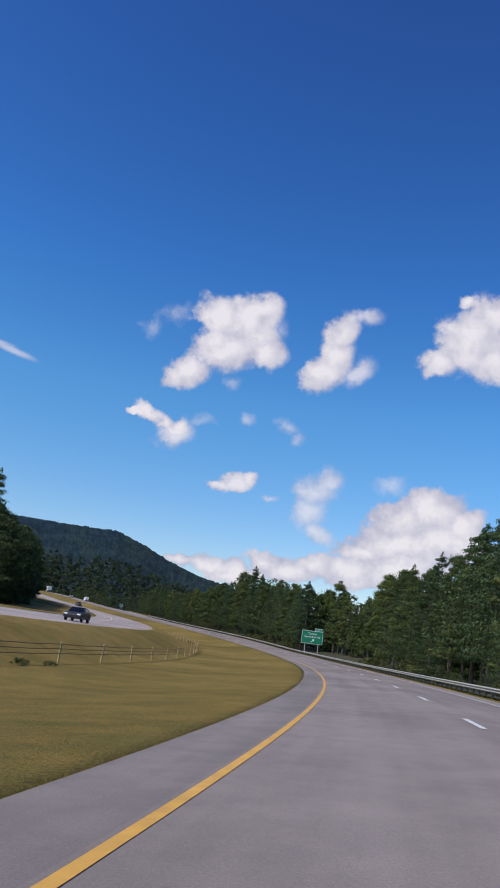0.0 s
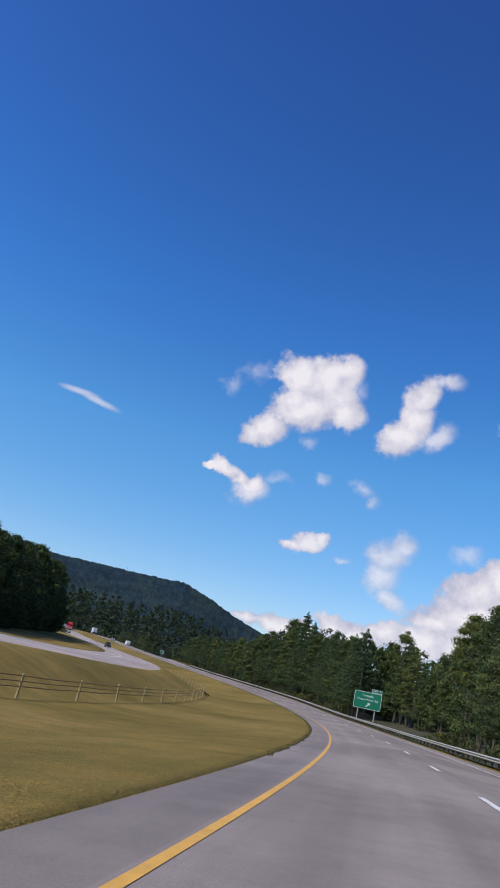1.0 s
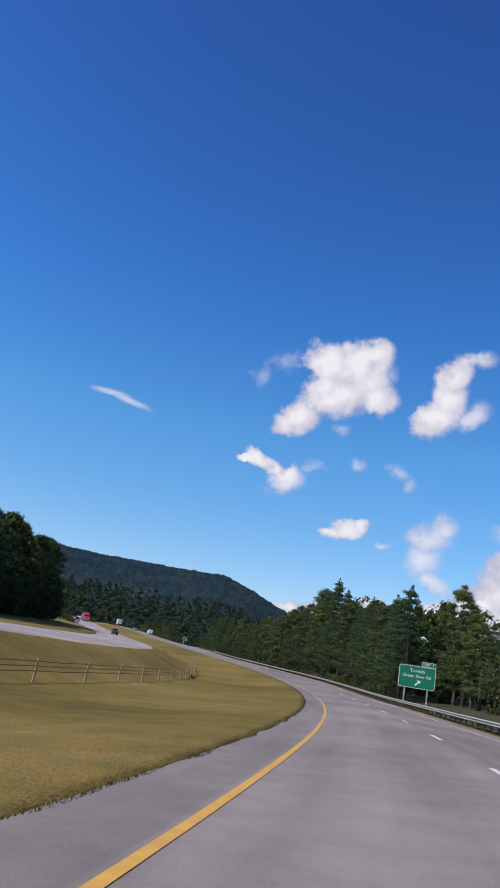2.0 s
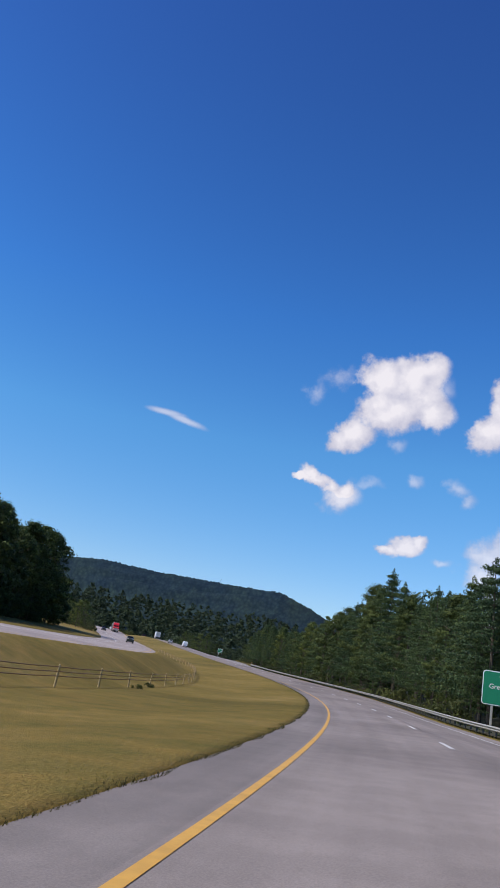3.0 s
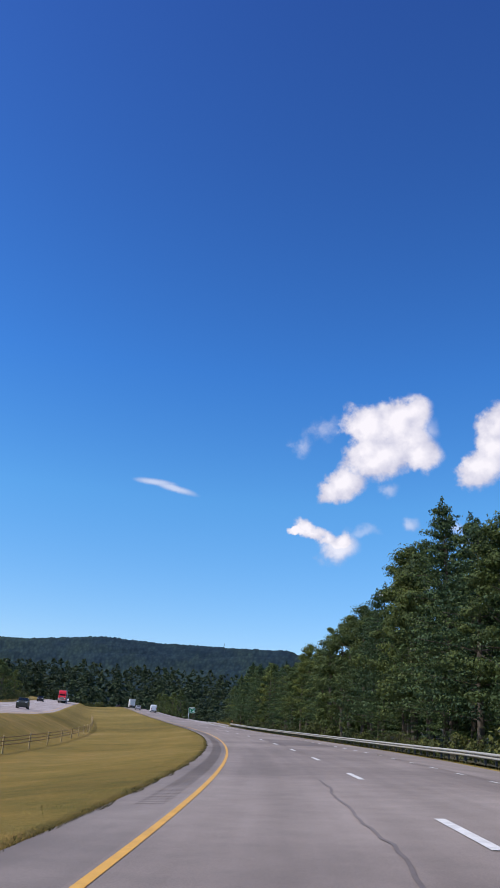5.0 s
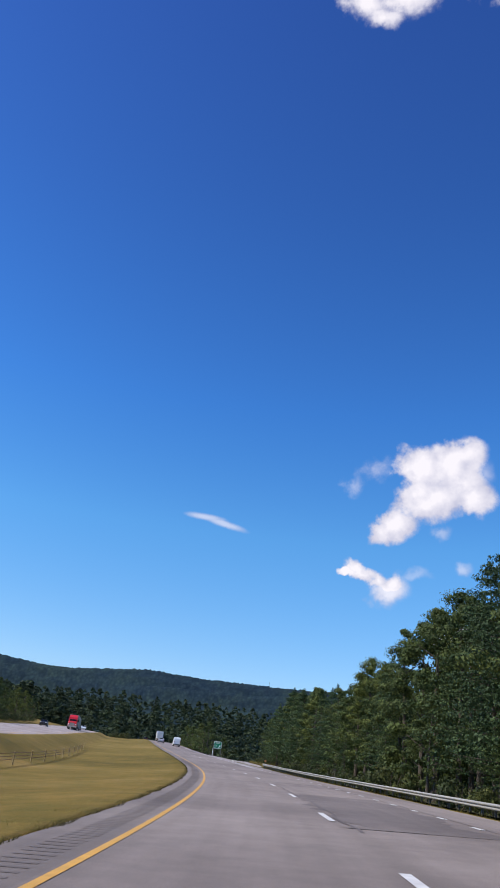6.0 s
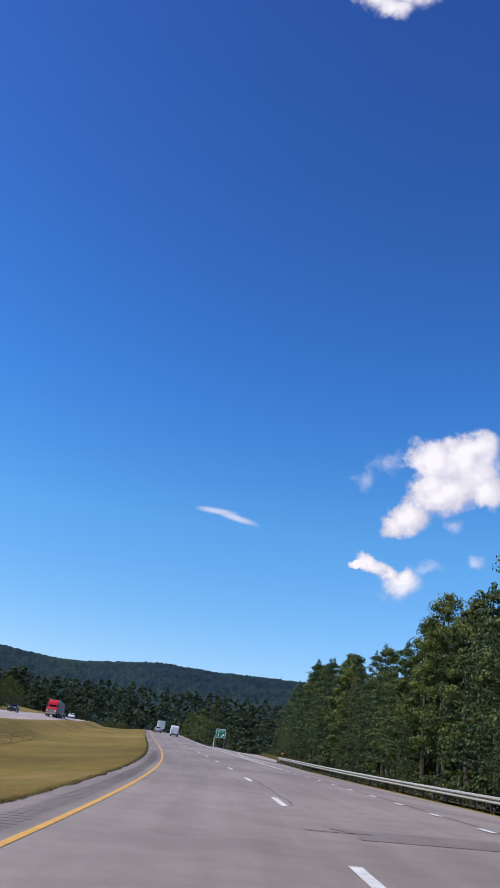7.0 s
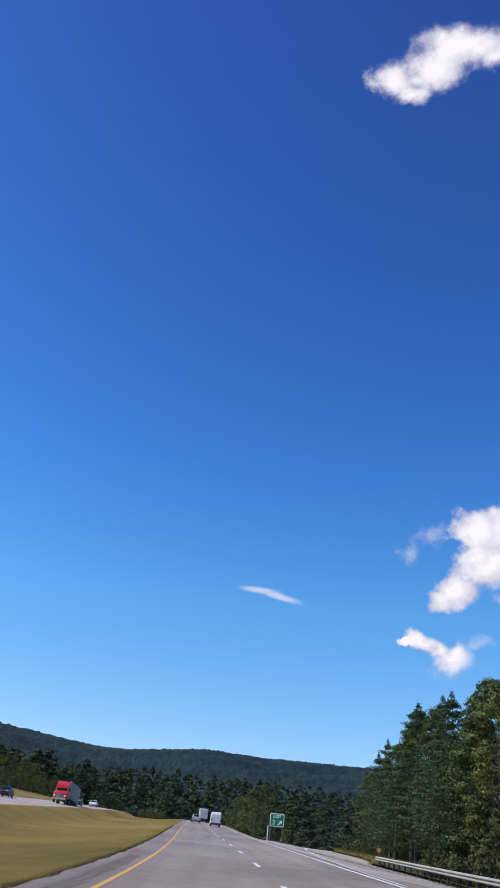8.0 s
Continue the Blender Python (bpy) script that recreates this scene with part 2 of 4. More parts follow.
def foliage(name, dark, light, through=0.22, clump=0.35, deep=0.75):
    """Leaves: colour varies from clump to clump and from tree to tree; some light comes through."""
    m, nt, b = principled(name)
    isl = nt.nodes.new("ShaderNodeNewGeometry").outputs["Random Per Island"]
    obj = nt.nodes.new("ShaderNodeObjectInfo").outputs["Random"]
    n = noise_node(nt, clump, 3, 0.6, world_place(nt))
    c1 = ramp_node(nt, isl, [(0.0, tuple(0.75 * a + 0.25 * c for a, c in zip(dark, light))), (0.6, light), (1.0, tuple(c * 1.55 for c in light))]).outputs[0]
    c2 = blend_node(nt, c1, ramp_node(nt, obj, [(0.0, (0.55, 0.66, 0.75)), (1.0, (1.18, 1.12, 0.92))]).outputs[0], 1.0, "MULTIPLY")
    c3 = blend_node(nt, c2, ramp_node(nt, n.outputs[0], [(0.38, (deep, deep * 1.04, deep * 1.07)), (0.62, (1.9 - deep, 1.87 - deep, 1.75 - deep))]).outputs[0], 1.0, "MULTIPLY")
    nt.links.new(c3, b.inputs["Base Color"])
    b.inputs["Roughness"].default_value = 0.6
    b.inputs["Specular IOR Level"].default_value = 0.12
    tr = nt.nodes.new("ShaderNodeBsdfTranslucent")
    nt.links.new(c3, tr.inputs[0])
    mix = nt.nodes.new("ShaderNodeMixShader")
    mix.inputs[0].default_value = through
    nt.links.new(b.outputs[0], mix.inputs[1])
    nt.links.new(tr.outputs[0], mix.inputs[2])
    nt.links.new(mix.outputs[0], nt.nodes["Material Output"].inputs[0])
    return m


M_ROAD = asphalt("asphalt_lane", (0.236, 0.194, 0.170))
M_SHOULDER = asphalt("asphalt_shoulder", (0.205, 0.170, 0.150))
M_PATCH = asphalt("asphalt_patch", (0.176, 0.145, 0.129))
M_RAMP = asphalt("asphalt_ramp", (0.34, 0.30, 0.275))
M_EXIT = asphalt("asphalt_exit_lane", (0.262, 0.217, 0.191))
M_GROOVE = asphalt("worn_groove", (0.155, 0.128, 0.115))
M_SEAL = asphalt("crack_sealant", (0.15, 0.126, 0.118))
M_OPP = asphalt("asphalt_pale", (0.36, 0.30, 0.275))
M_GRASS = grass_ground("mown_grass")
M_YELLOW = rough_paint("yellow_line_paint", (0.66, 0.35, 0.05), 0.6, grain=3, amount=0.28)
M_WHITE = rough_paint("white_line_paint", (0.72, 0.70, 0.67), 0.6, grain=5, amount=0.35)
M_STEEL = rough_paint("galvanised_steel", (0.48, 0.45, 0.39), 0.55, 0.3, 6, 0.3)
M_STEELPOST = rough_paint("dull_steel", (0.15, 0.14, 0.13), 0.65, 0.4, 7, 0.35)
M_CABLE = rough_paint("rusty_cable", (0.27, 0.165, 0.08), 0.8, 0.2, 9, 0.4)
M_AMBER = rough_paint("amber_reflector", (0.75, 0.33, 0.12), 0.4, 0, 6, 0.15)
M_HEAD = rough_paint("headlamp_lens", (0.85, 0.85, 0.82), 0.12, 0, 6, 0.05)
M_TAIL = rough_paint("tail_lamp_lens", (0.35, 0.01, 0.01), 0.2, 0, 6, 0.1)
M_SILVER = rough_paint("silver_vehicle_paint", (0.5, 0.5, 0.51), 0.3, 0.4, 2, 0.08)
M_OLIVE = rough_paint("olive_vehicle_paint", (0.035, 0.04, 0.03), 0.35, 0, 2, 0.1)
M_TRAILER = rough_paint("grey_trailer_sheet", (0.19, 0.195, 0.2), 0.5, 0.2, 1, 0.15)
M_BLADE = foliage("grass_blade", (0.22, 0.165, 0.04), (0.36, 0.27, 0.08), 0.4)
M_WEED = foliage("weed_blade", (0.05, 0.042, 0.014), (0.125, 0.10, 0.038), 0.2)
M_POST = rough_paint("weathered_post", (0.48, 0.36, 0.17), 0.85, 0, 9, 0.4)
M_GREEN = rough_paint("green_sign_sheet", (0.0, 0.205, 0.098), 0.75, 0, 1.5, 0.12)
M_LEGEND = rough_paint("white_sign_sheet", (0.85, 0.86, 0.84), 0.4, 0, 3, 0.06)
M_TRUNK = rough_paint("bark", (0.10, 0.078, 0.058), 0.9, 0, 6, 0.5)
M_LEAF = foliage("broad_leaves", (0.024, 0.042, 0.014), (0.105, 0.128, 0.042))
M_POPLAR = foliage("poplar_leaves", (0.045, 0.065, 0.018), (0.125, 0.145, 0.05))
# darker copy of the broad leaves, with shade put into the colour
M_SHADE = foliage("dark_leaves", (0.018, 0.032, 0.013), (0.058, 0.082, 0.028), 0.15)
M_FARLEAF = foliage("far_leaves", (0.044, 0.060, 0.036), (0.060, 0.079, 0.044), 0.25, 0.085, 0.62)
M_PINE = foliage("pine_needles", (0.018, 0.036, 0.017), (0.075, 0.108, 0.046), 0.15)
M_BUSH = foliage("bush_leaves", (0.03, 0.04, 0.014), (0.085, 0.095, 0.035))
M_WHITEBODY = rough_paint("white_vehicle_paint", (0.78, 0.78, 0.78), 0.3, 0, 2, 0.06)
M_REDBODY = rough_paint("red_vehicle_paint", (0.55, 0.02, 0.025), 0.3, 0, 2, 0.1)
M_DARKBODY = rough_paint("black_vehicle_paint", (0.02, 0.016, 0.018), 0.4, 0, 2, 0.1)
M_TYRE = rough_paint("tyre_rubber", (0.03, 0.03, 0.03), 0.8, 0, 12, 0.3)
M_GLASS = rough_paint("dark_window_glass", (0.015, 0.02, 0.025), 0.08, 0, 2, 0.1)


# ---- the road's line ----
KNOT = np.arange(0, 601, 50.0)
BEND = [2.726, 1.583, 1.901, 1.715, 2.043, 1.628, 1.62, 0.504, -0.248, 0.082, 0.103, 0.6, 0.8]     # per km
RISE = [0.227, 0.62, 1.344, 2.448, 3.356, 4.245, 4.667, 5.798, 5.986, 6.434, 6.218, 5.123, 3.7]      # percent
BANK = [7.043, 5.793, 3.189, -1.173, -1.986]                                                       # percent, at 0, 150 ...
FINE = np.arange(-160, 1001, 1.0)
_bend = np.interp(FINE, KNOT, BEND) / 1000 * (FINE > -60)
_turn = np.cumsum(_bend)
_turn -= np.interp(0, FINE, _turn)
_rise = np.interp(FINE, np.append(KNOT, 800.0), RISE + [0.0]) / 100
LINE_X, LINE_Y, LINE_Z = np.cumsum(-np.sin(_turn)), np.cumsum(np.cos(_turn)), np.cumsum(_rise)
for _a in (LINE_X, LINE_Y, LINE_Z):
    _a -= np.interp(0, FINE, _a)


def heading(s):
    return np.interp(s, FINE, _turn)


def crown(s, o):
    """How far the right side falls off below the banked left lane."""
    edge = np.interp(s, [175, 235], [3.66, 7.4])
    return -0.083 * np.maximum(0, np.minimum(o, 16.0) - edge)


def at(s, o, up=0.0):
    """The place o metres to the right of the yellow line at s metres along it, up above the carriageway's plane."""
    s, o = np.asarray(s, float), np.asarray(o, float)
    th, b = heading(s), np.interp(s, [0, 150, 300, 450, 600], BANK) / 100
    return np.stack([np.interp(s, FINE, LINE_X) + o * np.cos(th), np.interp(s, FINE, LINE_Y) + o * np.sin(th),
                     np.interp(s, FINE, LINE_Z) + o * b + up + 0 * s], -1)


OPP_S = [0, 100, 200, 300, 400, 500, 600]
OPP_O = [-20.6, -21.4, -21.35, -20.9, -20.7, -19.0, -18.0]
OPP_UP = [2.57, 2.64, 2.22, 1.3, 0.44, 0.0, 0.0]


def opp_edge(s):
    return np.interp(s, OPP_S, OPP_O)


def rail_line(s):
    return np.interp(s, [185, 250, 330, 375], [10.0, 13.0, 13.3, 15.5])


def pave_edge(s):
    return np.interp(s, [185, 250, 335, 352, 400], [8.9, 12.2, 12.4, 11.4, 9.0])


def tree_line(s):
    """Where the front of the wood stands on the outer side."""
    return np.interp(s, [185, 250, 330, 375, 405, 450, 600], [18.0, 21.0, 21.3, 22.4, 23.4, 42.0, 30.0])


def fence_line(s):
    return np.interp(s, [60, 200, 380], [-13.0, -13.4, -14.5])


def ramp_right(s):
    return np.interp(s, [335, 352, 372, 380, 392, 412, 425, 470], [12.5, 13.5, 14.7, 16.6, 18.2, 18.6, 20.6, 38.0])


def ramp_left(s):
    return np.interp(s, [335, 400, 425, 470], [8.5, 8.7, 13.0, 27.0])


def fall(s, o):
    """Past the split the ramp and the land beside it drop away."""
    return -0.0026 * np.clip(s - 414, 0, 70) ** 2 * np.clip((o - 9.5) / 9, 0, 1)


def ramp_surface(s, o):
    return crown(s, o) + fall(s, o)


def land(s, o):
    """Height of the grass and woodland floor above the carriageway's plane."""
    s, o = np.asarray(s, float), np.asarray(o, float)
    e, eu = opp_edge(s), np.interp(s, OPP_S, OPP_UP)
    fo, fu = fence_line(s), np.interp(s, [35, 72, 130, 165, 220, 290, 380], [0.16, 0.0, 0.1, -0.2, -0.7, -0.8, -1.1])
    k = np.clip((-o - 1.2) / (-fo - 1.2), 0, 1)
    left = fu * k - 0.2 * np.sin(np.pi * k) ** 2
    k2 = np.clip((fo - o) / (fo - e), 0, 1)
    left = left + (eu - fu) * (k2 * k2 * (3 - 2 * k2))
    far = np.clip((e - 12.4 - o) / 60, 0, 4)
    left = left + (np.interp(s, [0, 150, 300, 450, 600], BANK) / 100 + 0.05) * np.clip(e - o, 0, 12.4) + far * 5.0
    r = np.where(s < 372, rail_line(s), 45.0)
    right = crown(s, np.minimum(o, r + 1)) - 0.5 * np.clip((o - r - 1) / 4, 0, 1) + 4.0 * np.clip((o - r - 10) / 60, 0, 3) + fall(s, o)
    return np.where(o < 0, left, right)


def road_coords(x, y):
    """s and o for places of the plan."""
    S = np.arange(-150, 900, 4.0)
    c = at(S, 0)
    out_s, out_o = np.empty(len(x)), np.empty(len(x))
    for i in range(0, len(x), 4000):
        d2 = (x[i:i + 4000, None] - c[None, :, 0]) ** 2 + (y[i:i + 4000, None] - c[None, :, 1]) ** 2
        j = d2.argmin(1)
        s = S[j]
        for _ in range(3):
            th, p = heading(s), at(s, 0)
            dx, dy = x[i:i + 4000] - p[:, 0], y[i:i + 4000] - p[:, 1]
            s = np.clip(s + np.clip(dx * -np.sin(th) + dy * np.cos(th), -4, 4), -150, 900)
        th, p = heading(s), at(s, 0)
        out_s[i:i + 4000] = s
        out_o[i:i + 4000] = (x[i:i + 4000] - p[:, 0]) * np.cos(th) + (y[i:i + 4000] - p[:, 1]) * np.sin(th)
    return out_s, out_o


def on_land(s, o):
    return at(s, o, land(s, o))


# ---- mesh helpers ----
def mesh_object(name, verts, faces, material, parent=None, label="", smooth=False, uvs=None):
    me = bpy.data.meshes.new(name)
    me.from_pydata([tuple(map(float, v)) for v in verts], [], [tuple(map(int, f)) for f in faces])
    if uvs is not None:
        layer = me.uv_layers.new(name="UVMap")
        idx = np.empty(len(me.loops), dtype=np.int32)
        me.loops.foreach_get("vertex_index", idx)
        layer.data.foreach_set("uv", np.asarray(uvs, dtype=np.float32)[idx].ravel())
    if smooth:
        me.polygons.foreach_set("use_smooth", [True] * len(me.polygons))
    me.materials.append(material)
    me.update()
    ob = new(name, me)
    ob.parent = parent
    if label:
        tagged(ob, label=label)
    return ob


def part(name, bm, material, parent, label=""):
    me = bpy.data.meshes.new(name)
    bm.to_mesh(me)
    bm.free()
    me.materials.append(material)
    ob = new(name, me)
    ob.parent = parent
    if label:
        tagged(ob, label=label)
    return ob


def thing(name, m, label, category, group="", kind=""):
    ob = new(name)
    ob.matrix_world = m
    ob.empty_display_size = 0.3
    return tagged(ob, label, category, group, kind)


def box(bm, x0, x1, y0, y1, z0, z1, bevel=0.0):
    r = bmesh.ops.create_cube(bm, size=1.0, matrix=Matrix.Translation(((x0 + x1) / 2, (y0 + y1) / 2, (z0 + z1) / 2)) @ Matrix.Diagonal((x1 - x0, y1 - y0, z1 - z0, 1)))
    if bevel:
        es = list({e for v in r["verts"] for e in v.link_edges})
        bmesh.ops.bevel(bm, geom=es, offset=bevel, segments=2, affect="EDGES", profile=0.6)
    return bm


def rod(bm, a, b, r, n=8, r2=None):
    a, b = Vector(a), Vector(b)
    m = Matrix.Translation((a + b) / 2) @ (b - a).to_track_quat("Z", "Y").to_matrix().to_4x4()
    bmesh.ops.create_cone(bm, cap_ends=True, segments=n, radius1=r, radius2=r if r2 is None else r2, depth=(b - a).length, matrix=m)
    return bm


def ribbon(name, s0, s1, o_left, o_right, up, material, step=2.0, across=1, thick=0.0, surface=crown, parent=None, label=""):
    """A strip of the carriageway between two offsets, with skirts that go down at its sides."""
    n = max(2, int(round((s1 - s0) / step)) + 1)
    S = np.linspace(s0, s1, n)
    L = o_left(S) if callable(o_left) else np.full(n, float(o_left))
    R = o_right(S) if callable(o_right) else np.full(n, float(o_right))
    cols, uvs = [], []
    ks = np.linspace(0, 1, across + 1)
    prof = [(0.0, -thick)] + [(k, 0.0) for k in ks] + [(1.0, -thick)] if thick else [(k, 0.0) for k in ks]
    for k, dz in prof:
        O = L + (R - L) * k
        cols.append(at(S, O, surface(S, O) + up + dz))
        uvs.append(np.stack([O, S], -1))
    w = len(prof)
    V, U = np.stack(cols, 1).reshape(-1, 3), np.stack(uvs, 1).reshape(-1, 2)
    F = [(i * w + j, i * w + j + 1, (i + 1) * w + j + 1, (i + 1) * w + j) for i in range(n - 1) for j in range(w - 1)]
    return mesh_object(name, V, F, material, parent, label, uvs=U)


# ---- ground: one sheet to the horizon ----
def spread(lo, hi, a, b, step, grow):
    mid = list(np.arange(a, b + 1e-6, step))
    down, up = [a], [b]
    g = step
    while down[-1] > lo:
        g *= grow
        down.append(down[-1] - g)
    g = step
    while up[-1] < hi:
        g *= grow
        up.append(up[-1] + g)
    return np.array(down[:0:-1] + mid + up[1:])


gx, gy = spread(-4600, 4600, -300, 120, 12.0, 1.22), spread(-4600, 4600, -80, 640, 12.0, 1.22)
GX, GY = np.meshgrid(gx, gy)
fx, fy = GX.ravel(), GY.ravel()
gs, go = road_coords(fx, fy)
away = np.hypot(fx + 60, fy - 230)
gz = on_land(gs, np.clip(go, -170, 170))[:, 2]
gz = gz * np.clip(1 - (away - 480) / 900, 0, 1) + (8 + away * 0.012) * np.clip((away - 480) / 900, 0, 1)
gz -= 3.0 * np.clip((130 - np.abs(go)) / 30, 0, 1)
nx = len(gx)
sheet_v = np.stack([fx, fy, gz], -1)
sheet_f = [(j * nx + i, j * nx + i + 1, (j + 1) * nx + i + 1, (j + 1) * nx + i) for j in range(len(gy) - 1) for i in range(nx - 1)]
# the strip along the carriageways, cut to their edges
CS = np.arange(-130, 701, 2.5)
e, pe, rl = opp_edge(CS), pave_edge(CS), np.where(CS < 372, rail_line(CS), ramp_right(CS) + 0.3)
GORE = np.where((CS > 338) & (CS < 470), -0.4, 0.015)
low = np.full(len(CS), -0.35)
cols = [(np.full(len(CS), -128.0), 0), (np.full(len(CS), -100.0), 0), (np.full(len(CS), -80.0), 0), (np.full(len(CS), -66.0), 0), (np.full(len(CS), -55.0), 0),
        (e - 24, 0), (e - 18, 0), (e - 14, 0), (e - 12.22, 0), (e - 12.0, -0.4), (e - 0.3, -0.4), (e - 0.02, 0.0), (e + 0.8, 0)]
cols += [(e + 0.8 + (-5.5 - e - 0.8) * k, 0) for k in (0.15, 0.3, 0.45, 0.6, 0.75, 0.88, 1.0)]
cols += [(CS * 0 - o, 0.02) for o in (4.2, 3.0, 2.1, 1.5, 1.2)] + [(CS * 0 - 1.0, -0.35), (pe - 0.3, -0.35), (pe - 0.02, GORE), (pe + 0.5, GORE), (np.maximum(pe + 0.6, np.where((CS > 338) & (CS < 470), ramp_right(CS) - 0.1, 0)), GORE)]
cols += [(np.maximum(pe + 0.7, rl + d), 0) for d in (0.0, 2.0, 5.0, 9.0, 16.0, 30.0, 60.0, 110.0)]
strip = []
for o, dz in cols:
    p = on_land(CS, o)
    p[:, 2] += dz
    if np.ndim(dz) == 0 and dz == 0:
        p[:, 2] += 0.05 * np.array([noise.noise(Vector((a * 0.23, c * 0.23, 0))) for a, c, _ in p]) * np.clip(np.abs(o + 2) / 8, 0, 1)
    strip.append(p)
w = len(cols)
strip_v = np.stack(strip, 1).reshape(-1, 3)
base = len(sheet_v)
strip_f = [(base + i * w + j, base + i * w + j + 1, base + (i + 1) * w + j + 1, base + (i + 1) * w + j) for i in range(len(CS) - 1) for j in range(w - 1)]
ground = mesh_object("ground", np.vstack([sheet_v, strip_v]), sheet_f + strip_f, M_GRASS, smooth=True)
tagged(ground, "dry mown yellow-green grass median and verges", "grass", kind="structure")

# ---- carriageways ----
road = ribbon("road", -120, 640, -0.12, pave_edge, 0.0, M_ROAD, 2.0, 40, 0.3)
tagged(road, "worn grey asphalt carriageway curving to the left", "road", kind="structure")
shoulder = ribbon("road_shoulder", -120, 640, -1.22, -0.12, 0.0, M_SHOULDER, 2.0, 1, 0.3)
tagged(shoulder, "darker asphalt inner shoulder beside the grass", "road shoulder", kind="structure")


def opp_surface(s, o):
    e = opp_edge(s)
    b = np.interp(s, [0, 150, 300, 450, 600], BANK) / 100
    return np.interp(s, OPP_S, OPP_UP) - (b + 0.05) * (o - e)


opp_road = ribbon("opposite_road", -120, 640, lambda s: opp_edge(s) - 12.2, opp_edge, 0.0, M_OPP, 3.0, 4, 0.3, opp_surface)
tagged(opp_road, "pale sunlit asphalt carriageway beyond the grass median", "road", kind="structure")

line = ribbon("yellow_edge_line", -100, 600, -0.057, 0.057, 0.006, M_YELLOW, 2.0)
tagged(line, "solid yellow line painted along the inner edge", "road marking", kind="structure")
line = ribbon("white_edge_line", -100, 200, 7.25, 7.4, 0.011, M_WHITE, 2.0)
tagged(line, "solid white line painted along the outer edge", "road marking", kind="structure")

for i in range(-6, 48):
    s0 = 5.06 + 12.192 * i
    d = ribbon("lane_dash", s0, s0 + 3.05, 3.585, 3.735, 0.011, M_WHITE, 0.6)
    tagged(d, "worn white dash of the lane line", "road marking", "lane dashes", "structure")
for i in range(32):
    s0 = 206.0 + 3.66 * i
    d = ribbon("exit_dash", s0, s0 + 0.95, 7.25, 7.4, 0.011, M_WHITE, 0.5)
    tagged(d, "short white dash beside the exit lane", "road marking", "exit lane dashes", "structure")
for nm, s0, s1, o in (("gore_line", 318, 620, lambda s: np.interp(s, [318, 345, 400], [7.32, 7.3, 7.4])),
                      ("ramp_line", 330, 424, lambda s: np.interp(s, [330, 340, 352, 364, 380, 400, 424], [7.6, 7.85, 8.5, 9.5, 11.2, 13.7, 17.4]))):
    line = ribbon(nm, s0, s1, lambda s, o=o: o(s) - 0.1, lambda s, o=o: o(s) + 0.1, 0.02 if nm == "gore_line" else 0.03, M_WHITE, 2.0, surface=ramp_surface if nm == "ramp_line" else crown)
    tagged(line, "solid white line painted where the exit ramp leaves", "road marking", kind="structure")
for nm, o in (("opposite_yellow_line", -1.0), ("opposite_white_line", -8.6)):
    line = ribbon(nm, -100, 600, lambda s, o=o: opp_edge(s) + o - 0.075, lambda s, o=o: opp_edge(s) + o + 0.075, 0.006, M_YELLOW if "yellow" in nm else M_WHITE, 3.0, surface=opp_surface)
    tagged(line, "solid edge line painted on the opposite carriageway", "road marking", kind="structure")
ramp = ribbon("exit_ramp", 337, 470, ramp_left, ramp_right, 0.004, M_RAMP, 2.0, 6, 0.3, ramp_surface)
tagged(ramp, "pale concrete-grey exit ramp bending away to the right", "road", kind="structure")
exit_lane = ribbon("exit_lane", 190, 337, lambda s: np.minimum(7.5, pave_edge(s) - 0.6), pave_edge, 0.005, M_EXIT, 2.0, 6)
tagged(exit_lane, "slightly paler asphalt exit lane beside the guardrail", "road", kind="structure")


def seal(s0, s1, o, wide, wob, seed):
    """A wandering strip of black crack sealant."""
    rng = np.random.default_rng(seed)
    ks, ko = np.linspace(s0, s1, 40), o + np.convolve(rng.normal(size=44) * wob, np.ones(5) / 3, "valid")
    f = lambda s: np.interp(s, ks, ko)
    r = ribbon("crack_seal", s0, s1, lambda s: f(s) - wide / 2, lambda s: f(s) + wide / 2, 0.010, M_SEAL, 0.5)
    tagged(r, "black sealant strip wandering along a crack", "road repair", kind="structure")


for k, (s0, s1, o, wide) in enumerate([(246, 259, 3.95, 0.08), (262, 274, 3.85, 0.07), (286, 300, 3.9, 0.06), (150, 168, 3.95, 0.06), (196, 212, 2.6, 0.05)]):
    seal(s0, s1, o, wide, 0.07, k)



def wander(seed, size):
    """A small random wandering to the side, by the distance along the road."""
    return lambda q: size * np.array([noise.fractal(Vector((v * 0.55, seed * 7.3, 0.0)), 1.0, 2.0, 4) for v in np.atleast_1d(q)])


# darker repairs laid into the outer lane, with ragged sides
for seed, s0, s1, o0, o1 in ((1, 247.0, 264.5, 3.95, 7.1), (2, 279.4, 280.9, 4.2, 6.6)):
    w0, w1 = wander(seed, 0.6), wander(seed + 20, 0.6)
    r = ribbon("asphalt_repair", s0, s1, lambda q, o0=o0, w0=w0: o0 + w0(q), lambda q, o1=o1, w1=w1: o1 + w1(q), 0.006, M_PATCH, 0.4, 8)
    tagged(r, "darker asphalt repair patch with ragged edges", "road repair", kind="structure")
# saw-cut joints across the lanes
for s0, o0, o1 in ((247.0, 3.6, 5.4), (280.3, 3.5, 4.6)):
    r = ribbon("crack_seal", s0, s0 + 0.07, o0, o1, 0.011, M_SEAL, 0.07, 16)
    tagged(r, "black sealant line across the lane", "road repair", kind="structure")

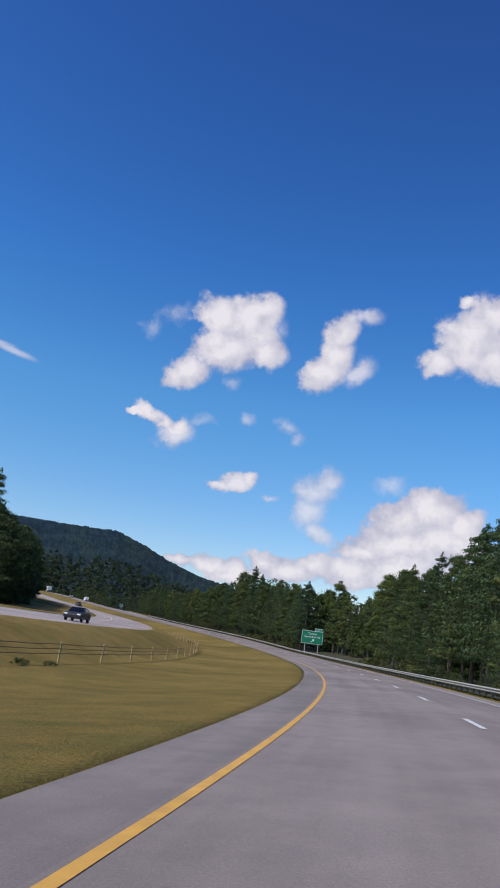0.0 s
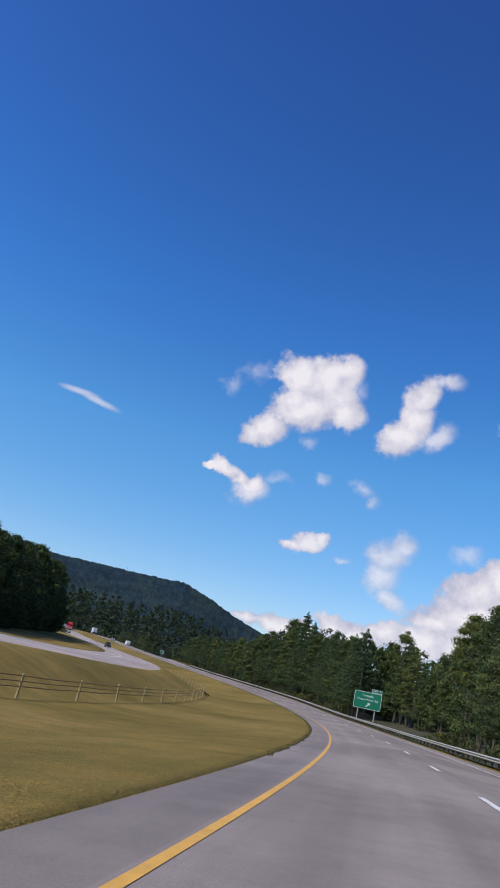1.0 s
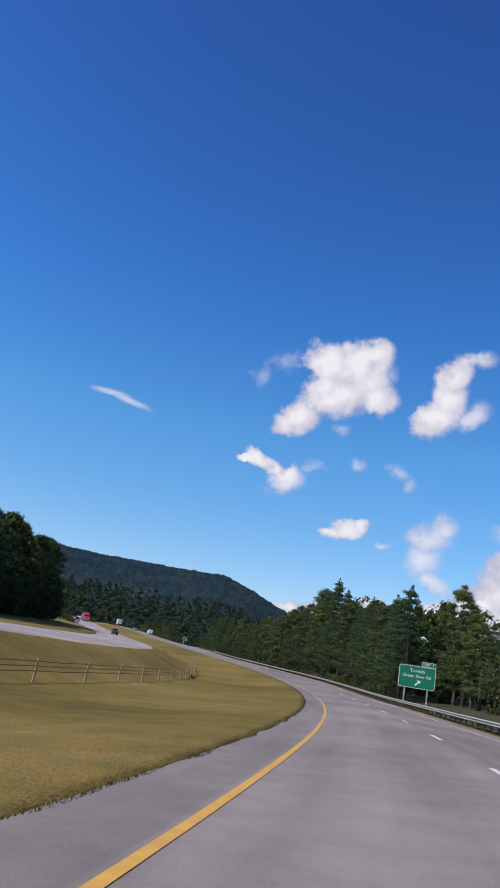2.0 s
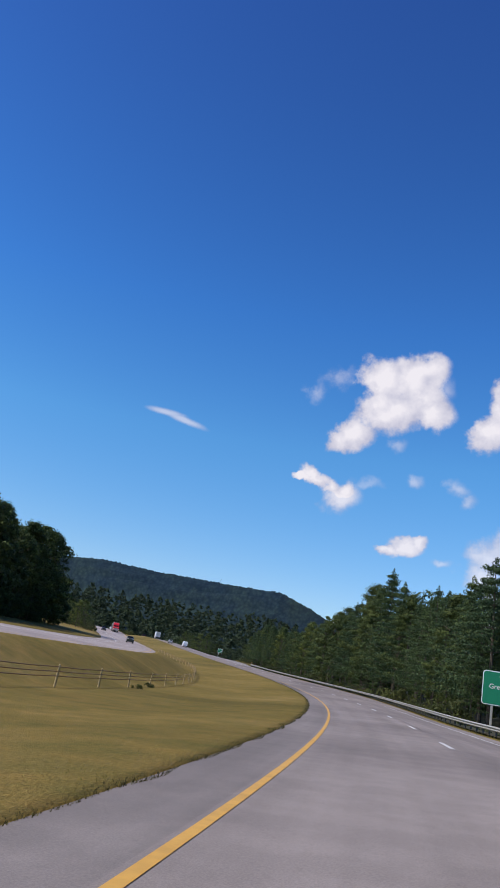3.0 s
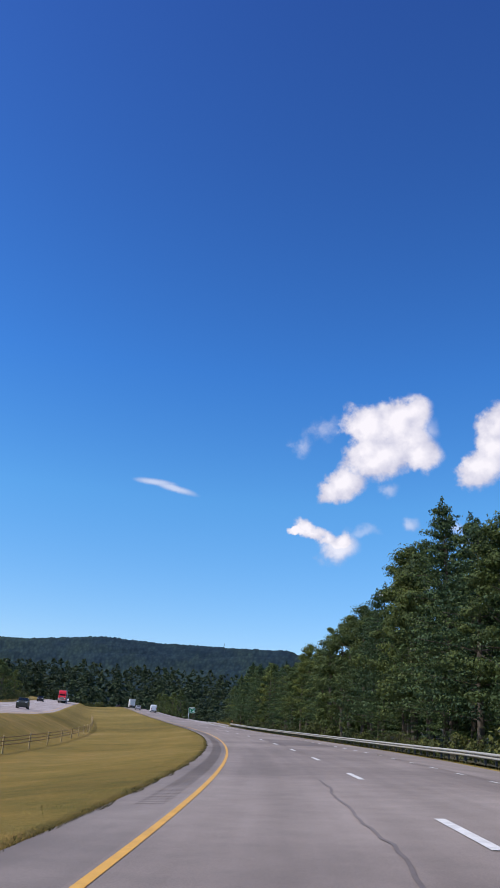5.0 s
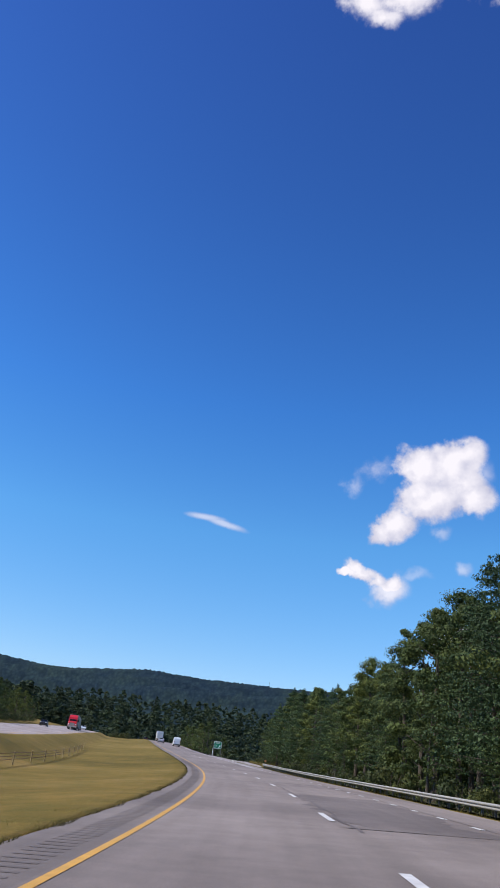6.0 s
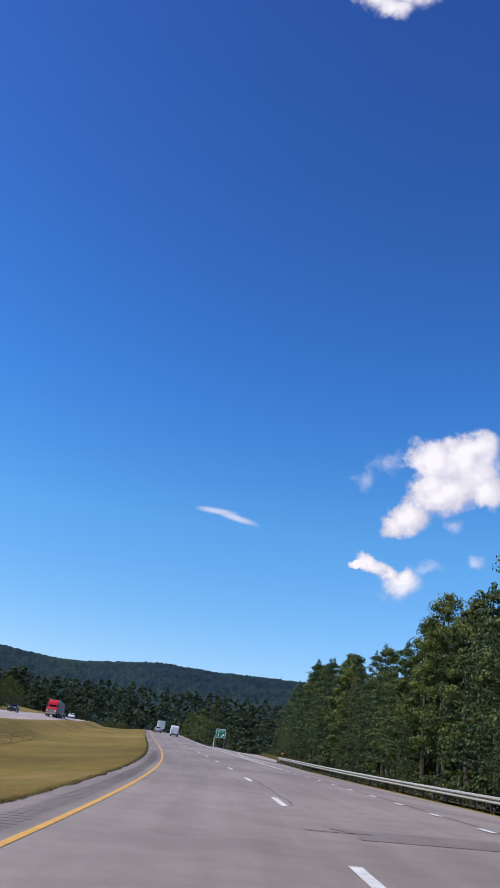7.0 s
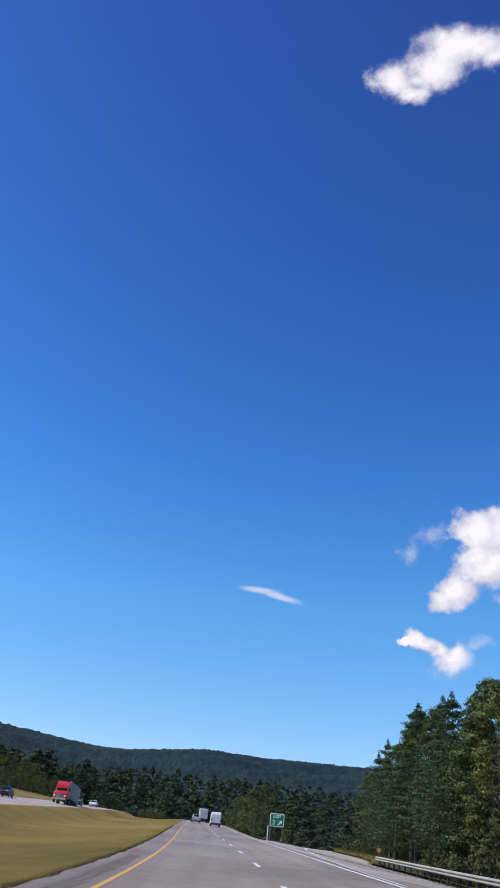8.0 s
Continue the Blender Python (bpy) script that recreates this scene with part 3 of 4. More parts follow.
# flat strips across the inner shoulder, the grooves' shade put into their colour
V, F = [], []
for s0 in np.arange(205, 335, 0.36):
    p = at([s0, s0, s0 + 0.09, s0 + 0.09], [-0.78, -0.3, -0.3, -0.78], 0.004)
    F.append([len(V) + k for k in range(4)])
    V += list(p)
rumble = mesh_object("rumble_strip", V, F, M_GROOVE)
tagged(rumble, "dark rumble grooves across the inner shoulder", "rumble strip", kind="stuff")


def floor_material(name="leaf_litter"):
    m, nt, b = principled(name)
    g = world_place(nt)
    n1, n2 = noise_node(nt, 3.0, 5, 0.7, g), noise_node(nt, 0.25, 4, 0.6, g)
    col = ramp_node(nt, n1.outputs[0], [(0.35, (0.022, 0.022, 0.010)), (0.65, (0.085, 0.07, 0.035))]).outputs[0]
    col = blend_node(nt, col, ramp_node(nt, n2.outputs[0], [(0.4, (0.6, 0.8, 0.5)), (0.6, (1.1, 1.0, 0.9))]).outputs[0], 1.0, "MULTIPLY")
    nt.links.new(col, b.inputs["Base Color"])
    b.inputs["Roughness"].default_value = 0.95
    bump_node(nt, b, n1.outputs[0], 0.9, 0.15)
    return m


M_FLOOR = floor_material()
wood_floor = ribbon("woodland_floor", -125, 690, lambda s: np.where(s < 366, rail_line(s) - 0.45, np.where(s < 471, ramp_right(s) + 0.25, 10.2)), lambda s: 120.0 + 0 * s, 0.12, M_FLOOR, 2.5, 24, 0.0, lambda s, o: land(s, o))
tagged(wood_floor, "dark leaf litter and weeds under the trees", "woodland floor", kind="structure")

gore_weeds = ribbon("gore_weeds", 404, 472, lambda s: pave_edge(s) + 0.4, lambda s: np.maximum(pave_edge(s) + 0.5, ramp_left(s) - 0.1), 0.1, M_FLOOR, 2.5, 4, 0.0, lambda s, o: land(s, o))
tagged(gore_weeds, "rough weeds where the exit ramp splits off", "weeds", kind="structure")


# ---- trees ----
def leaf_cloud(rng, centres, radii, per, size, flat=0.25, lift=0.3):
    """Small bent leaf sprays over the skins of many clumps."""
    n = len(centres) * per
    c, r = np.repeat(centres, per, 0), np.repeat(radii, per, 0)
    d = rng.normal(size=(n, 3))
    d[:, 2] = d[:, 2] * 0.9 + lift
    d /= np.linalg.norm(d, axis=1)[:, None]
    p = c + d * r * rng.uniform(0.55, 1.08, (n, 1))
    nrm = d + rng.normal(size=(n, 3)) * flat
    nrm /= np.linalg.norm(nrm, axis=1)[:, None]
    u = np.cross(nrm, rng.normal(size=(n, 3)))
    u /= np.linalg.norm(u, axis=1)[:, None] + 1e-9
    w = np.cross(nrm, u)
    sz = np.repeat(np.broadcast_to(np.reshape(size, (-1, 1)), (len(centres), 1)), per, 0) * rng.uniform(0.6, 1.3, (n, 1))
    q = np.stack([p - u * sz, p - w * sz * 0.7 + u * sz * 0.25 + nrm * sz * 0.1, p + u * sz * 0.7 + w * sz * 0.75], 1)
    return q.reshape(-1, 3), np.arange(n * 3).reshape(n, 3)


def filled(rng, centres, radii, per, size, flat=0.25):
    """A leaf cloud with coarser leaves inside, so that little light comes through."""
    V1, F1 = leaf_cloud(rng, centres, radii, per, size, flat)
    V2, F2 = leaf_cloud(rng, centres, np.asarray(radii) * 0.55, max(3, per // 5), size * 1.6, 1.2)
    return np.vstack([V1, V2]), np.vstack([F1, F2 + len(V1)])


def crown_leaves(rng, seed, high, wide, bare, n, per, leaf):
    """The leaves of a broad crown: n uneven clumps in a lopsided outline."""
    z = rng.uniform(bare, 1.0, n) ** 0.9
    env = wide * (np.sin(np.pi * np.clip(z * 0.86 + 0.14, 0, 1)) ** 0.6) * (1 - 0.25 * z)
    a, rr = rng.uniform(0, 2 * np.pi, n), np.sqrt(rng.uniform(0.25, 1.0, n))
    lop = 1 + 0.25 * np.sin(a * 2 + seed) + 0.15 * np.sin(a * 3 + 2 * seed)
    cen = np.stack([np.cos(a) * env * rr * lop, np.sin(a) * env * rr * lop, z * high * 0.96], -1)
    cen = np.vstack([cen, [[0.0, 0.2, high * 0.97]], [[0.5, -0.3, high * 0.9]]])
    rad = rng.uniform(0.55, 1.35, (len(cen), 1)) * wide / 4.2
    rad[-2:] *= 0.75
    return filled(rng, cen, rad * np.array([[1.15, 1.15, 0.72]]), per, leaf)


def broadleaf(name, seed, high, wide, bare, material, per=92, leaf=0.2):
    rng = np.random.default_rng(seed)
    tree = thing(name, pose(0, 0, 0), "tall leafy broadleaf tree in dense green foliage", "tree")
    bm = bmesh.new()
    rod(bm, (0, 0, -0.6), (0.1, 0.05, high * 0.45), 0.30, 8, 0.17)
    rod(bm, (0.1, 0.05, high * 0.45), (0.0, 0.2, high * 0.86), 0.17, 6, 0.05)
    for k in range(9):
        a, z = k * 2.4 + seed, high * (0.22 + 0.062 * k)
        L = wide * (0.95 - 0.05 * k)
        rod(bm, (0.05, 0.05, z), (math.cos(a) * L * 0.75, math.sin(a) * L * 0.75, z + L * 0.5), 0.08, 5, 0.02)
    part("trunk", bm, M_TRUNK, tree)
    V, F = crown_leaves(rng, seed, high, wide, bare, int(40 * wide * high / 60), per, leaf)
    mesh_object("crown", V, F, material, tree)
    return tree


def pine(name, seed, high, wide, total=12500, leaf=0.115):
    rng = np.random.default_rng(seed)
    tree = thing(name, pose(0, 0, 0), "tall dark green white pine with layered boughs", "tree")
    bm = bmesh.new()
    rod(bm, (0, 0, -0.6), (0.05, 0, high * 0.93), 0.28, 8, 0.03)
    cen, rad = [], []
    levels = int(high / 1.3)
    for k in range(levels):
        z = high * (0.16 + 0.82 * k / levels)
        L0 = wide * 1.05 * (1 - k / levels) ** 0.72 * (0.76 + 0.36 * rng.random()) + 0.22
        m = 6 if k < levels * 0.7 else 4
        for j in range(m):
            a = j * 2 * np.pi / m + rng.uniform(-0.4, 0.4) + k
            L = L0 * rng.uniform(0.6, 1.1)
            tip = (math.cos(a) * L, math.sin(a) * L, z + 0.14 * L)
            if k % 2 == 0:
                rod(bm, (0, 0, z), tip, 0.035, 4, 0.012)
            for q in (0.45, 0.72, 1.0):
                cen.append([tip[0] * q, tip[1] * q, z + 0.14 * L * q + rng.uniform(-0.3, 0.3)])
                rad.append([0.25 * L * q + 0.38, 0.25 * L * q + 0.38, 0.30])
    for q in range(5):
        cen.append([rng.uniform(-0.1, 0.1), rng.uniform(-0.1, 0.1), high * (0.89 + 0.022 * q)])
        rad.append([1.0 - 0.19 * q, 1.0 - 0.19 * q, 0.45])
    part("trunk", bm, M_TRUNK, tree)
    V, F = leaf_cloud(rng, np.array(cen), np.array(rad), max(6, int(total / len(cen))), leaf, 0.35, 0.5)
    mesh_object("crown", V, F, M_PINE, tree)
    return tree


def bush(name, seed, high, wide, material):
    rng = np.random.default_rng(seed)
    b = thing(name, pose(0, 0, 0), "leafy roadside bush in the verge below the trees", "bush")
    bm = bmesh.new()
    for k in range(5):
        a = k * 1.3 + seed
        rod(bm, (0, 0, -0.3), (math.cos(a) * wide * 0.5, math.sin(a) * wide * 0.5, high * 0.7), 0.03, 4, 0.01)
    part("stems", bm, M_TRUNK, b)
    n = 14
    a, rr = rng.uniform(0, 2 * np.pi, n), np.sqrt(rng.uniform(0, 1, n)) * wide
    cen = np.stack([np.cos(a) * rr, np.sin(a) * rr, rng.uniform(0.15, 0.85, n) * high * (1 - 0.4 * rr / wide)], -1)
    V, F = leaf_cloud(rng, cen, rng.uniform(0.3, 0.6, (n, 1)) * np.array([[1, 1, 0.8]]) * wide * 0.7, 80, 0.075)
    mesh_object("crown", V, F, material, b)
    return b


BROAD = [broadleaf("broadleaf_tree", 11 + k, h, w, b, M_LEAF, 190, 0.128) for k, (h, w, b) in enumerate([(17, 3.9, 0.12), (19, 4.1, 0.16), (15, 3.7, 0.10), (21, 4.3, 0.18)])]
POPLARS = [broadleaf("broadleaf_tree", 21 + k, h, w, 0.10, M_POPLAR, 185, 0.122) for k, (h, w) in enumerate([(18, 3.6), (16, 3.9)])]
PINES = [pine("pine_tree", 31 + k, h, w) for k, (h, w) in enumerate([(19, 4.4), (22, 4.9), (16, 4.2)])]
BUSHES = [bush("bush", 51 + k, h, w, M_BUSH) for k, (h, w) in enumerate([(1.8, 1.3), (2.6, 1.6), (1.2, 1.1)])]
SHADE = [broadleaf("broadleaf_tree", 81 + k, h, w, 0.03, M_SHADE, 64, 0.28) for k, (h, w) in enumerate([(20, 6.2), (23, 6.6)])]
FARTREES = [broadleaf("broadleaf_tree", 91 + k, h, w, 0.03, m, 72, 0.185) for k, (h, w, m) in enumerate([(15, 4.4, M_LEAF), (17, 4.2, M_SHADE), (14, 4.6, M_POPLAR), (16, 4.4, M_LEAF)])]
HIGH = {}
for kinds, hs in ((SHADE, (20, 23)), (FARTREES, (15, 17, 14, 16)), (BROAD, (17, 19, 15, 21)), (POPLARS, (18, 16)), (PINES, (19, 22, 16)), (BUSHES, (1.8, 2.6, 1.2))):
    HIGH.update({k.name: h for k, h in zip(kinds, hs)})
USED = set()
TREE_RNG = random.Random(7)


def plant(kind, s, o, high, group="", label="", sink=0.2):
    """Sets a tree or bush of that height on the land."""
    x, y, z = map(float, on_land(s, o))
    k = high / HIGH[kind.name]
    g = k * TREE_RNG.uniform(0.9, 1.12) if k < 1.3 else k * 0.9
    m = pose(x, y, z - sink, TREE_RNG.uniform(-2, 2), TREE_RNG.uniform(-2, 2), TREE_RNG.uniform(0, 360))
    if kind.name in USED:
        ob = copy_thing(kind, m)
    else:
        USED.add(kind.name)
        ob = kind
        ob.matrix_basis = m
    ob.scale = (g, g, k)
    return tagged(ob, label=label, group=group)


WOOD_S = [-40, 85, 94, 110, 133, 150, 165, 179, 186, 197, 223, 235, 247, 257, 264, 272, 284, 290, 305, 320, 341, 354, 371, 380, 393, 403, 430, 600]
WOOD_H = [18.5, 18.6, 17.2, 15, 15.3, 16.7, 13.1, 10.5, 13, 17.2, 15.5, 17.5, 17.3, 19.5, 23.0, 20.5, 19.6, 18.2, 17.6, 15.2, 13.9, 13.0, 14.2, 14.6, 13.6, 12, 9, 10]


def wood_high(s):
    return float(np.interp(s, WOOD_S, WOOD_H))


def pick(s):
    """Pines stand together in two places; elsewhere broadleaved trees, paler poplars between them."""
    p = 0.75 if 165 < s < 222 or 228 < s < 292 or s > 368 else 0.5
    k = TREE_RNG.random()
    return TREE_RNG.choice(PINES) if k < p else TREE_RNG.choice(POPLARS) if k < p + (1 - p) * 0.22 else TREE_RNG.choice(BROAD)


for back, lo, hi, step0, step1, s_end in ((0.0, 0.90, 1.03, 3.1, 4.3, 414), (-2.4, 0.30, 0.55, 10.0, 15.0, 404)):
    s = 62.0
    while s < s_end:
        o = float(tree_line(s)) + back + TREE_RNG.uniform(-0.8, 0.8)
        if 140 < s < 200:
            if back < 0:
                s += 4.0
                continue
            o = max(o, 24.5 + back * 0.6)
        plant(pick(s), s, o, (wood_high(s) + 0.6) * TREE_RNG.uniform(lo, hi), "roadside wood")
        s += TREE_RNG.uniform(step0, step1)
plant(PINES[1], 264.0, float(tree_line(264)), 24.2, "roadside wood", "tallest dark pine standing above the roadside wood")
plant(BROAD[3], 278.5, float(tree_line(278)), 22.6, "roadside wood")
s = 60.0
while s < 372:
    plant(TREE_RNG.choice(BUSHES), s, float(rail_line(s)) + (TREE_RNG.uniform(2.6, 5.0) if not 140 < s < 190 else TREE_RNG.uniform(1.8, 2.8)), TREE_RNG.uniform(1.0, 2.8) if not 130 < s < 194 else TREE_RNG.uniform(0.5, 0.9), "verge bushes", sink=0.1)
    s += TREE_RNG.uniform(2.8, 5.2)


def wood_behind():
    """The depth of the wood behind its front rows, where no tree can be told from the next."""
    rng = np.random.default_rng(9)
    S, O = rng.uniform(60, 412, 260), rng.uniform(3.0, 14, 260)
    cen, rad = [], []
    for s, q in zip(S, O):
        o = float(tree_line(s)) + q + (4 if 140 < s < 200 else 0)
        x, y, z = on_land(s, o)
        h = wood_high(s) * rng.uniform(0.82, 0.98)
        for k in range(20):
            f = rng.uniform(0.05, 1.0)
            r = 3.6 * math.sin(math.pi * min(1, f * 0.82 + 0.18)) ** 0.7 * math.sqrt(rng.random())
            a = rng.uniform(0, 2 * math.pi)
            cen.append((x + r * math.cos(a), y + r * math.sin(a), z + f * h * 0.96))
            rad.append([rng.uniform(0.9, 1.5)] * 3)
    # shade-coloured leaves stand in for the gloom inside the wood
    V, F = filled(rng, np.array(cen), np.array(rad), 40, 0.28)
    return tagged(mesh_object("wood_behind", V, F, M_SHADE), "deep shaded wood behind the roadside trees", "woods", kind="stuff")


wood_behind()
# round crowns right behind the split
for s, o, h in ((438, 10.8, 6.5), (446, 12.5, 9.0), (455, 11.2, 8.0), (462, 15.0, 10.5), (470, 12.0, 9.5), (452, 17.0, 8.0), (482, 11.0, 8.5), (494, 11.5, 9.5), (508, 11.0, 9.0), (520, 12.5, 10.0)):
    plant(TREE_RNG.choice(FARTREES), s, o, h, "scrub wood")
# behind the exit and along the far bend, lower trees and scrub
for k in range(70):
    s = TREE_RNG.uniform(405, 560)
    o = float(tree_line(s)) + TREE_RNG.uniform(-4, 26)
    plant(TREE_RNG.choice(FARTREES), s, o, TREE_RNG.uniform(7, 12), "scrub wood")
for k in range(40):
    s = TREE_RNG.uniform(395, 520)
    plant(TREE_RNG.choice(BUSHES), s, float(ramp_right(s)) + TREE_RNG.uniform(2, 9) if s < 470 else TREE_RNG.uniform(13, 34), TREE_RNG.uniform(1.2, 2.6), "verge bushes", sink=0.1)
# a feathery pine in front of the clump beyond the opposite carriageway
plant(PINES[0], 118.0, -46.0, 20.0, "clump beyond the opposite road")
# weeds grown up at the feet of the median fence
for s, o, h in ((33, -12.6, 0.55), (36, -12.3, 0.4), (170, -12.6, 0.4), (176, -12.9, 0.45)):
    plant(BUSHES[int(s) % 3], s, o, h, "fence weeds", "low tangled weeds in the grass by the fence", 0.05)
# the clump beyond the opposite carriageway, its shaded side painted in by dark leaves
def clump_high(s):
    return float(np.interp(s, [140, 220, 260, 315], [17.5, 18.5, 21, 21.5]))


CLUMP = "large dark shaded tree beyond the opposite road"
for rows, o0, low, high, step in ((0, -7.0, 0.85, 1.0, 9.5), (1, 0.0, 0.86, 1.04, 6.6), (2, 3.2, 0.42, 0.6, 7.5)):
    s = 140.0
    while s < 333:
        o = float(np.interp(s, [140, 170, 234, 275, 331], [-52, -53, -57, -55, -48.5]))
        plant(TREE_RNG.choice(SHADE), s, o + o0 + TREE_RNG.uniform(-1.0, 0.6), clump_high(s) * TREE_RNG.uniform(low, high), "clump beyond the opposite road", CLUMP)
        s += step * TREE_RNG.uniform(0.85, 1.15)
for s in range(378, 460, 3):
    plant(TREE_RNG.choice(FARTREES), s, -37.5 - TREE_RNG.uniform(0, 9), TREE_RNG.uniform(5, 10), "trees along the opposite road")
for s in range(376, 476, 3):
    plant(BUSHES[s % 3], s, -34.9 - TREE_RNG.uniform(0, 2), TREE_RNG.uniform(1.8, 3.2), "verge bushes", sink=0.1)
# paler trees farther along it
for k in range(54):
    s = 425 + 230 * k / 54
    plant(TREE_RNG.choice(FARTREES), s, -48.0 - TREE_RNG.uniform(0, 12), TREE_RNG.uniform(5, 10), "trees along the opposite road")
for k in range(12):
    plant(BUSHES[k % 3], 585 + TREE_RNG.uniform(-8, 25), -9 + TREE_RNG.uniform(-4, 4), TREE_RNG.uniform(2, 3.6), "median bushes", sink=0.1)

# ---- far woods and the mountain ----
def ridge(az):
    """Height of the mountain's skyline in degrees, by the direction to the left of the y axis."""
    return np.interp(az, [-60, 0, 8, 12.6, 14.8, 17, 18.9, 21, 25, 30, 34, 38.8, 41, 46, 50, 60, 90], [2.0, 2.5, 3.4, 4.4, 4.9, 5.65, 6.5, 7.25, 7.2, 7.2, 7.35, 6.8, 6.75, 7.2, 7.6, 8.0, 7.0])


HILL_X, HILL_Y, HILL_NEAR, HILL_FAR = -35.0, 130.0, 560.0, 4650.0


def hill_high(az, d):
    """Height of the mountainside in that direction, d metres off."""
    k = np.clip((d - HILL_NEAR) / (HILL_FAR - HILL_NEAR), 0, 1)
    top = np.tan(np.radians(ridge(az))) * HILL_FAR + 2
    return 12 + (top - 12) * k ** 1.06


def mountain():
    AZ = np.linspace(-20, 78, 1400)
    rows, V, F, U = 56, [], [], []
    for j in range(rows):
        k = j / (rows - 1)
        D = HILL_NEAR + (HILL_FAR - HILL_NEAR) * k ** 1.5
        zz = hill_high(AZ, D)
        rough = 1.0 if j == rows - 1 else 0.35
        for i, a in enumerate(AZ):
            x, y = HILL_X - math.sin(radians(a)) * D, HILL_Y + math.cos(radians(a)) * D
            n = noise.fractal(Vector((x * 0.0016, y * 0.0016, 3.0)), 1.0, 2.0, 4) * 50 * math.sin(math.pi * k) ** 1.5 * min(1, 3 * k)
            n += (noise.noise(Vector((i * 0.35, j * 0.9, 1.0))) * 6 + noise.noise(Vector((i * 0.9, j * 0.9, 2.0))) * 6) * rough * (D / HILL_FAR)
            V.append((x, y, zz[i] + n))
            U.append((radians(a) * 2600, (zz[i] + n) * 2600 / D))
    w = len(AZ)
    for j in range(rows - 1):
        for i in range(w - 1):
            F.append((j * w + i, (j + 1) * w + i, (j + 1) * w + i + 1, j * w + i + 1))
    return V, F, U


def far_wood_material():
    m, nt, b = principled("far_wood")
    g = nt.nodes.new("ShaderNodeUVMap").outputs[0]
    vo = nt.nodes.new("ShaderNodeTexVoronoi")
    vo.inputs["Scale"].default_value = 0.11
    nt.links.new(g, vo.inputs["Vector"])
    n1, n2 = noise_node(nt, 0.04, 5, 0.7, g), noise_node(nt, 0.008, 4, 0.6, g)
    # painted in: crowns darken to their rims as shade, bluish tint as distance haze
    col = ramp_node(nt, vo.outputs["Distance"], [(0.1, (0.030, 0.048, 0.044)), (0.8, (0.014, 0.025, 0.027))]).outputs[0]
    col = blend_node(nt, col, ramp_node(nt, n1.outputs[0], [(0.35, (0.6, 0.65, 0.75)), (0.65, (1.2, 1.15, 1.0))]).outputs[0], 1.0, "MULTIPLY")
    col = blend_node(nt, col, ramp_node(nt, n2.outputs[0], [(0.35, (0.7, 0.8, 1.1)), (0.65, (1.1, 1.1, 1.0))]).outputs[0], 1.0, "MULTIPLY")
    nt.links.new(col, b.inputs["Base Color"])
    b.inputs["Roughness"].default_value = 0.95
    b.inputs["Specular IOR Level"].default_value = 0.05
    bump_node(nt, b, vo.outputs["Distance"], 0.35, -3.0)
    return m


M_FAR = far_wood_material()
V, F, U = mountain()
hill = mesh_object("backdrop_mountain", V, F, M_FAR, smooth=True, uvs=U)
tagged(hill, "dark blue-green wooded mountain ridge under the sky", "mountain", kind="structure")


# woods on the lower slopes: too many trees to count
def far_woods():
    rng = np.random.default_rng(5)
    n = 4600
    az = rng.uniform(2, 76, n)
    d = 250 * (1500 / 250) ** (rng.uniform(0, 1, n) ** 0.8)
    x, y = HILL_X - np.sin(np.radians(az)) * d, HILL_Y + np.cos(np.radians(az)) * d
    s, o = road_coords(x, y)
    keep = ((o < -60) | (o > 34) | ((s > 660) & (np.abs(o) > 20))) & (s > 405)
    az, d, x, y, s, o = (q[keep] for q in (az, d, x, y, s, o))
    away = np.hypot(x + 60, y - 230)
    z = on_land(s, np.clip(o, -170, 170))[:, 2]
    z = z * np.clip(1 - (away - 480) / 900, 0, 1) + (8 + away * 0.012) * np.clip((away - 480) / 900, 0, 1)
    z = np.where(d > 700, hill_high(az, d), np.maximum(z, hill_high(az, d))) - 1.5
    high = rng.uniform(8, 17, len(z)) * np.clip(d / 420, 0.55, 1.25)
    off = np.hypot(x + 95, y - 300)
    meshes = []
    for lo, hi, n, per, leaf in ((0, 210, 30, 46, 0.30), (210, 420, 24, 20, 0.50), (420, 9000, 15, 11, 0.85)):
        kinds = [crown_leaves(rng, k, 15.0, 4.5, 0.03, n, per, leaf) for k in range(4)]
        for i in np.flatnonzero((off >= lo) & (off < hi)):
            V, F = kinds[i % 4]
            a, g = rng.uniform(0, 2 * np.pi), high[i] / 15.0
            c, t = math.cos(a) * g * 1.35, math.sin(a) * g * 1.35
            meshes.append((np.stack([V[:, 0] * c - V[:, 1] * t + x[i], V[:, 0] * t + V[:, 1] * c + y[i], V[:, 2] * g + z[i]], -1), F))
    base, faces = 0, []
    for V, F in meshes:
        faces.append(F + base)
        base += len(V)
    V, F = np.vstack([m[0] for m in meshes]), np.vstack(faces)
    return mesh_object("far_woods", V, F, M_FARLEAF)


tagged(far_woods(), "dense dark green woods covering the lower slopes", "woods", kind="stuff")

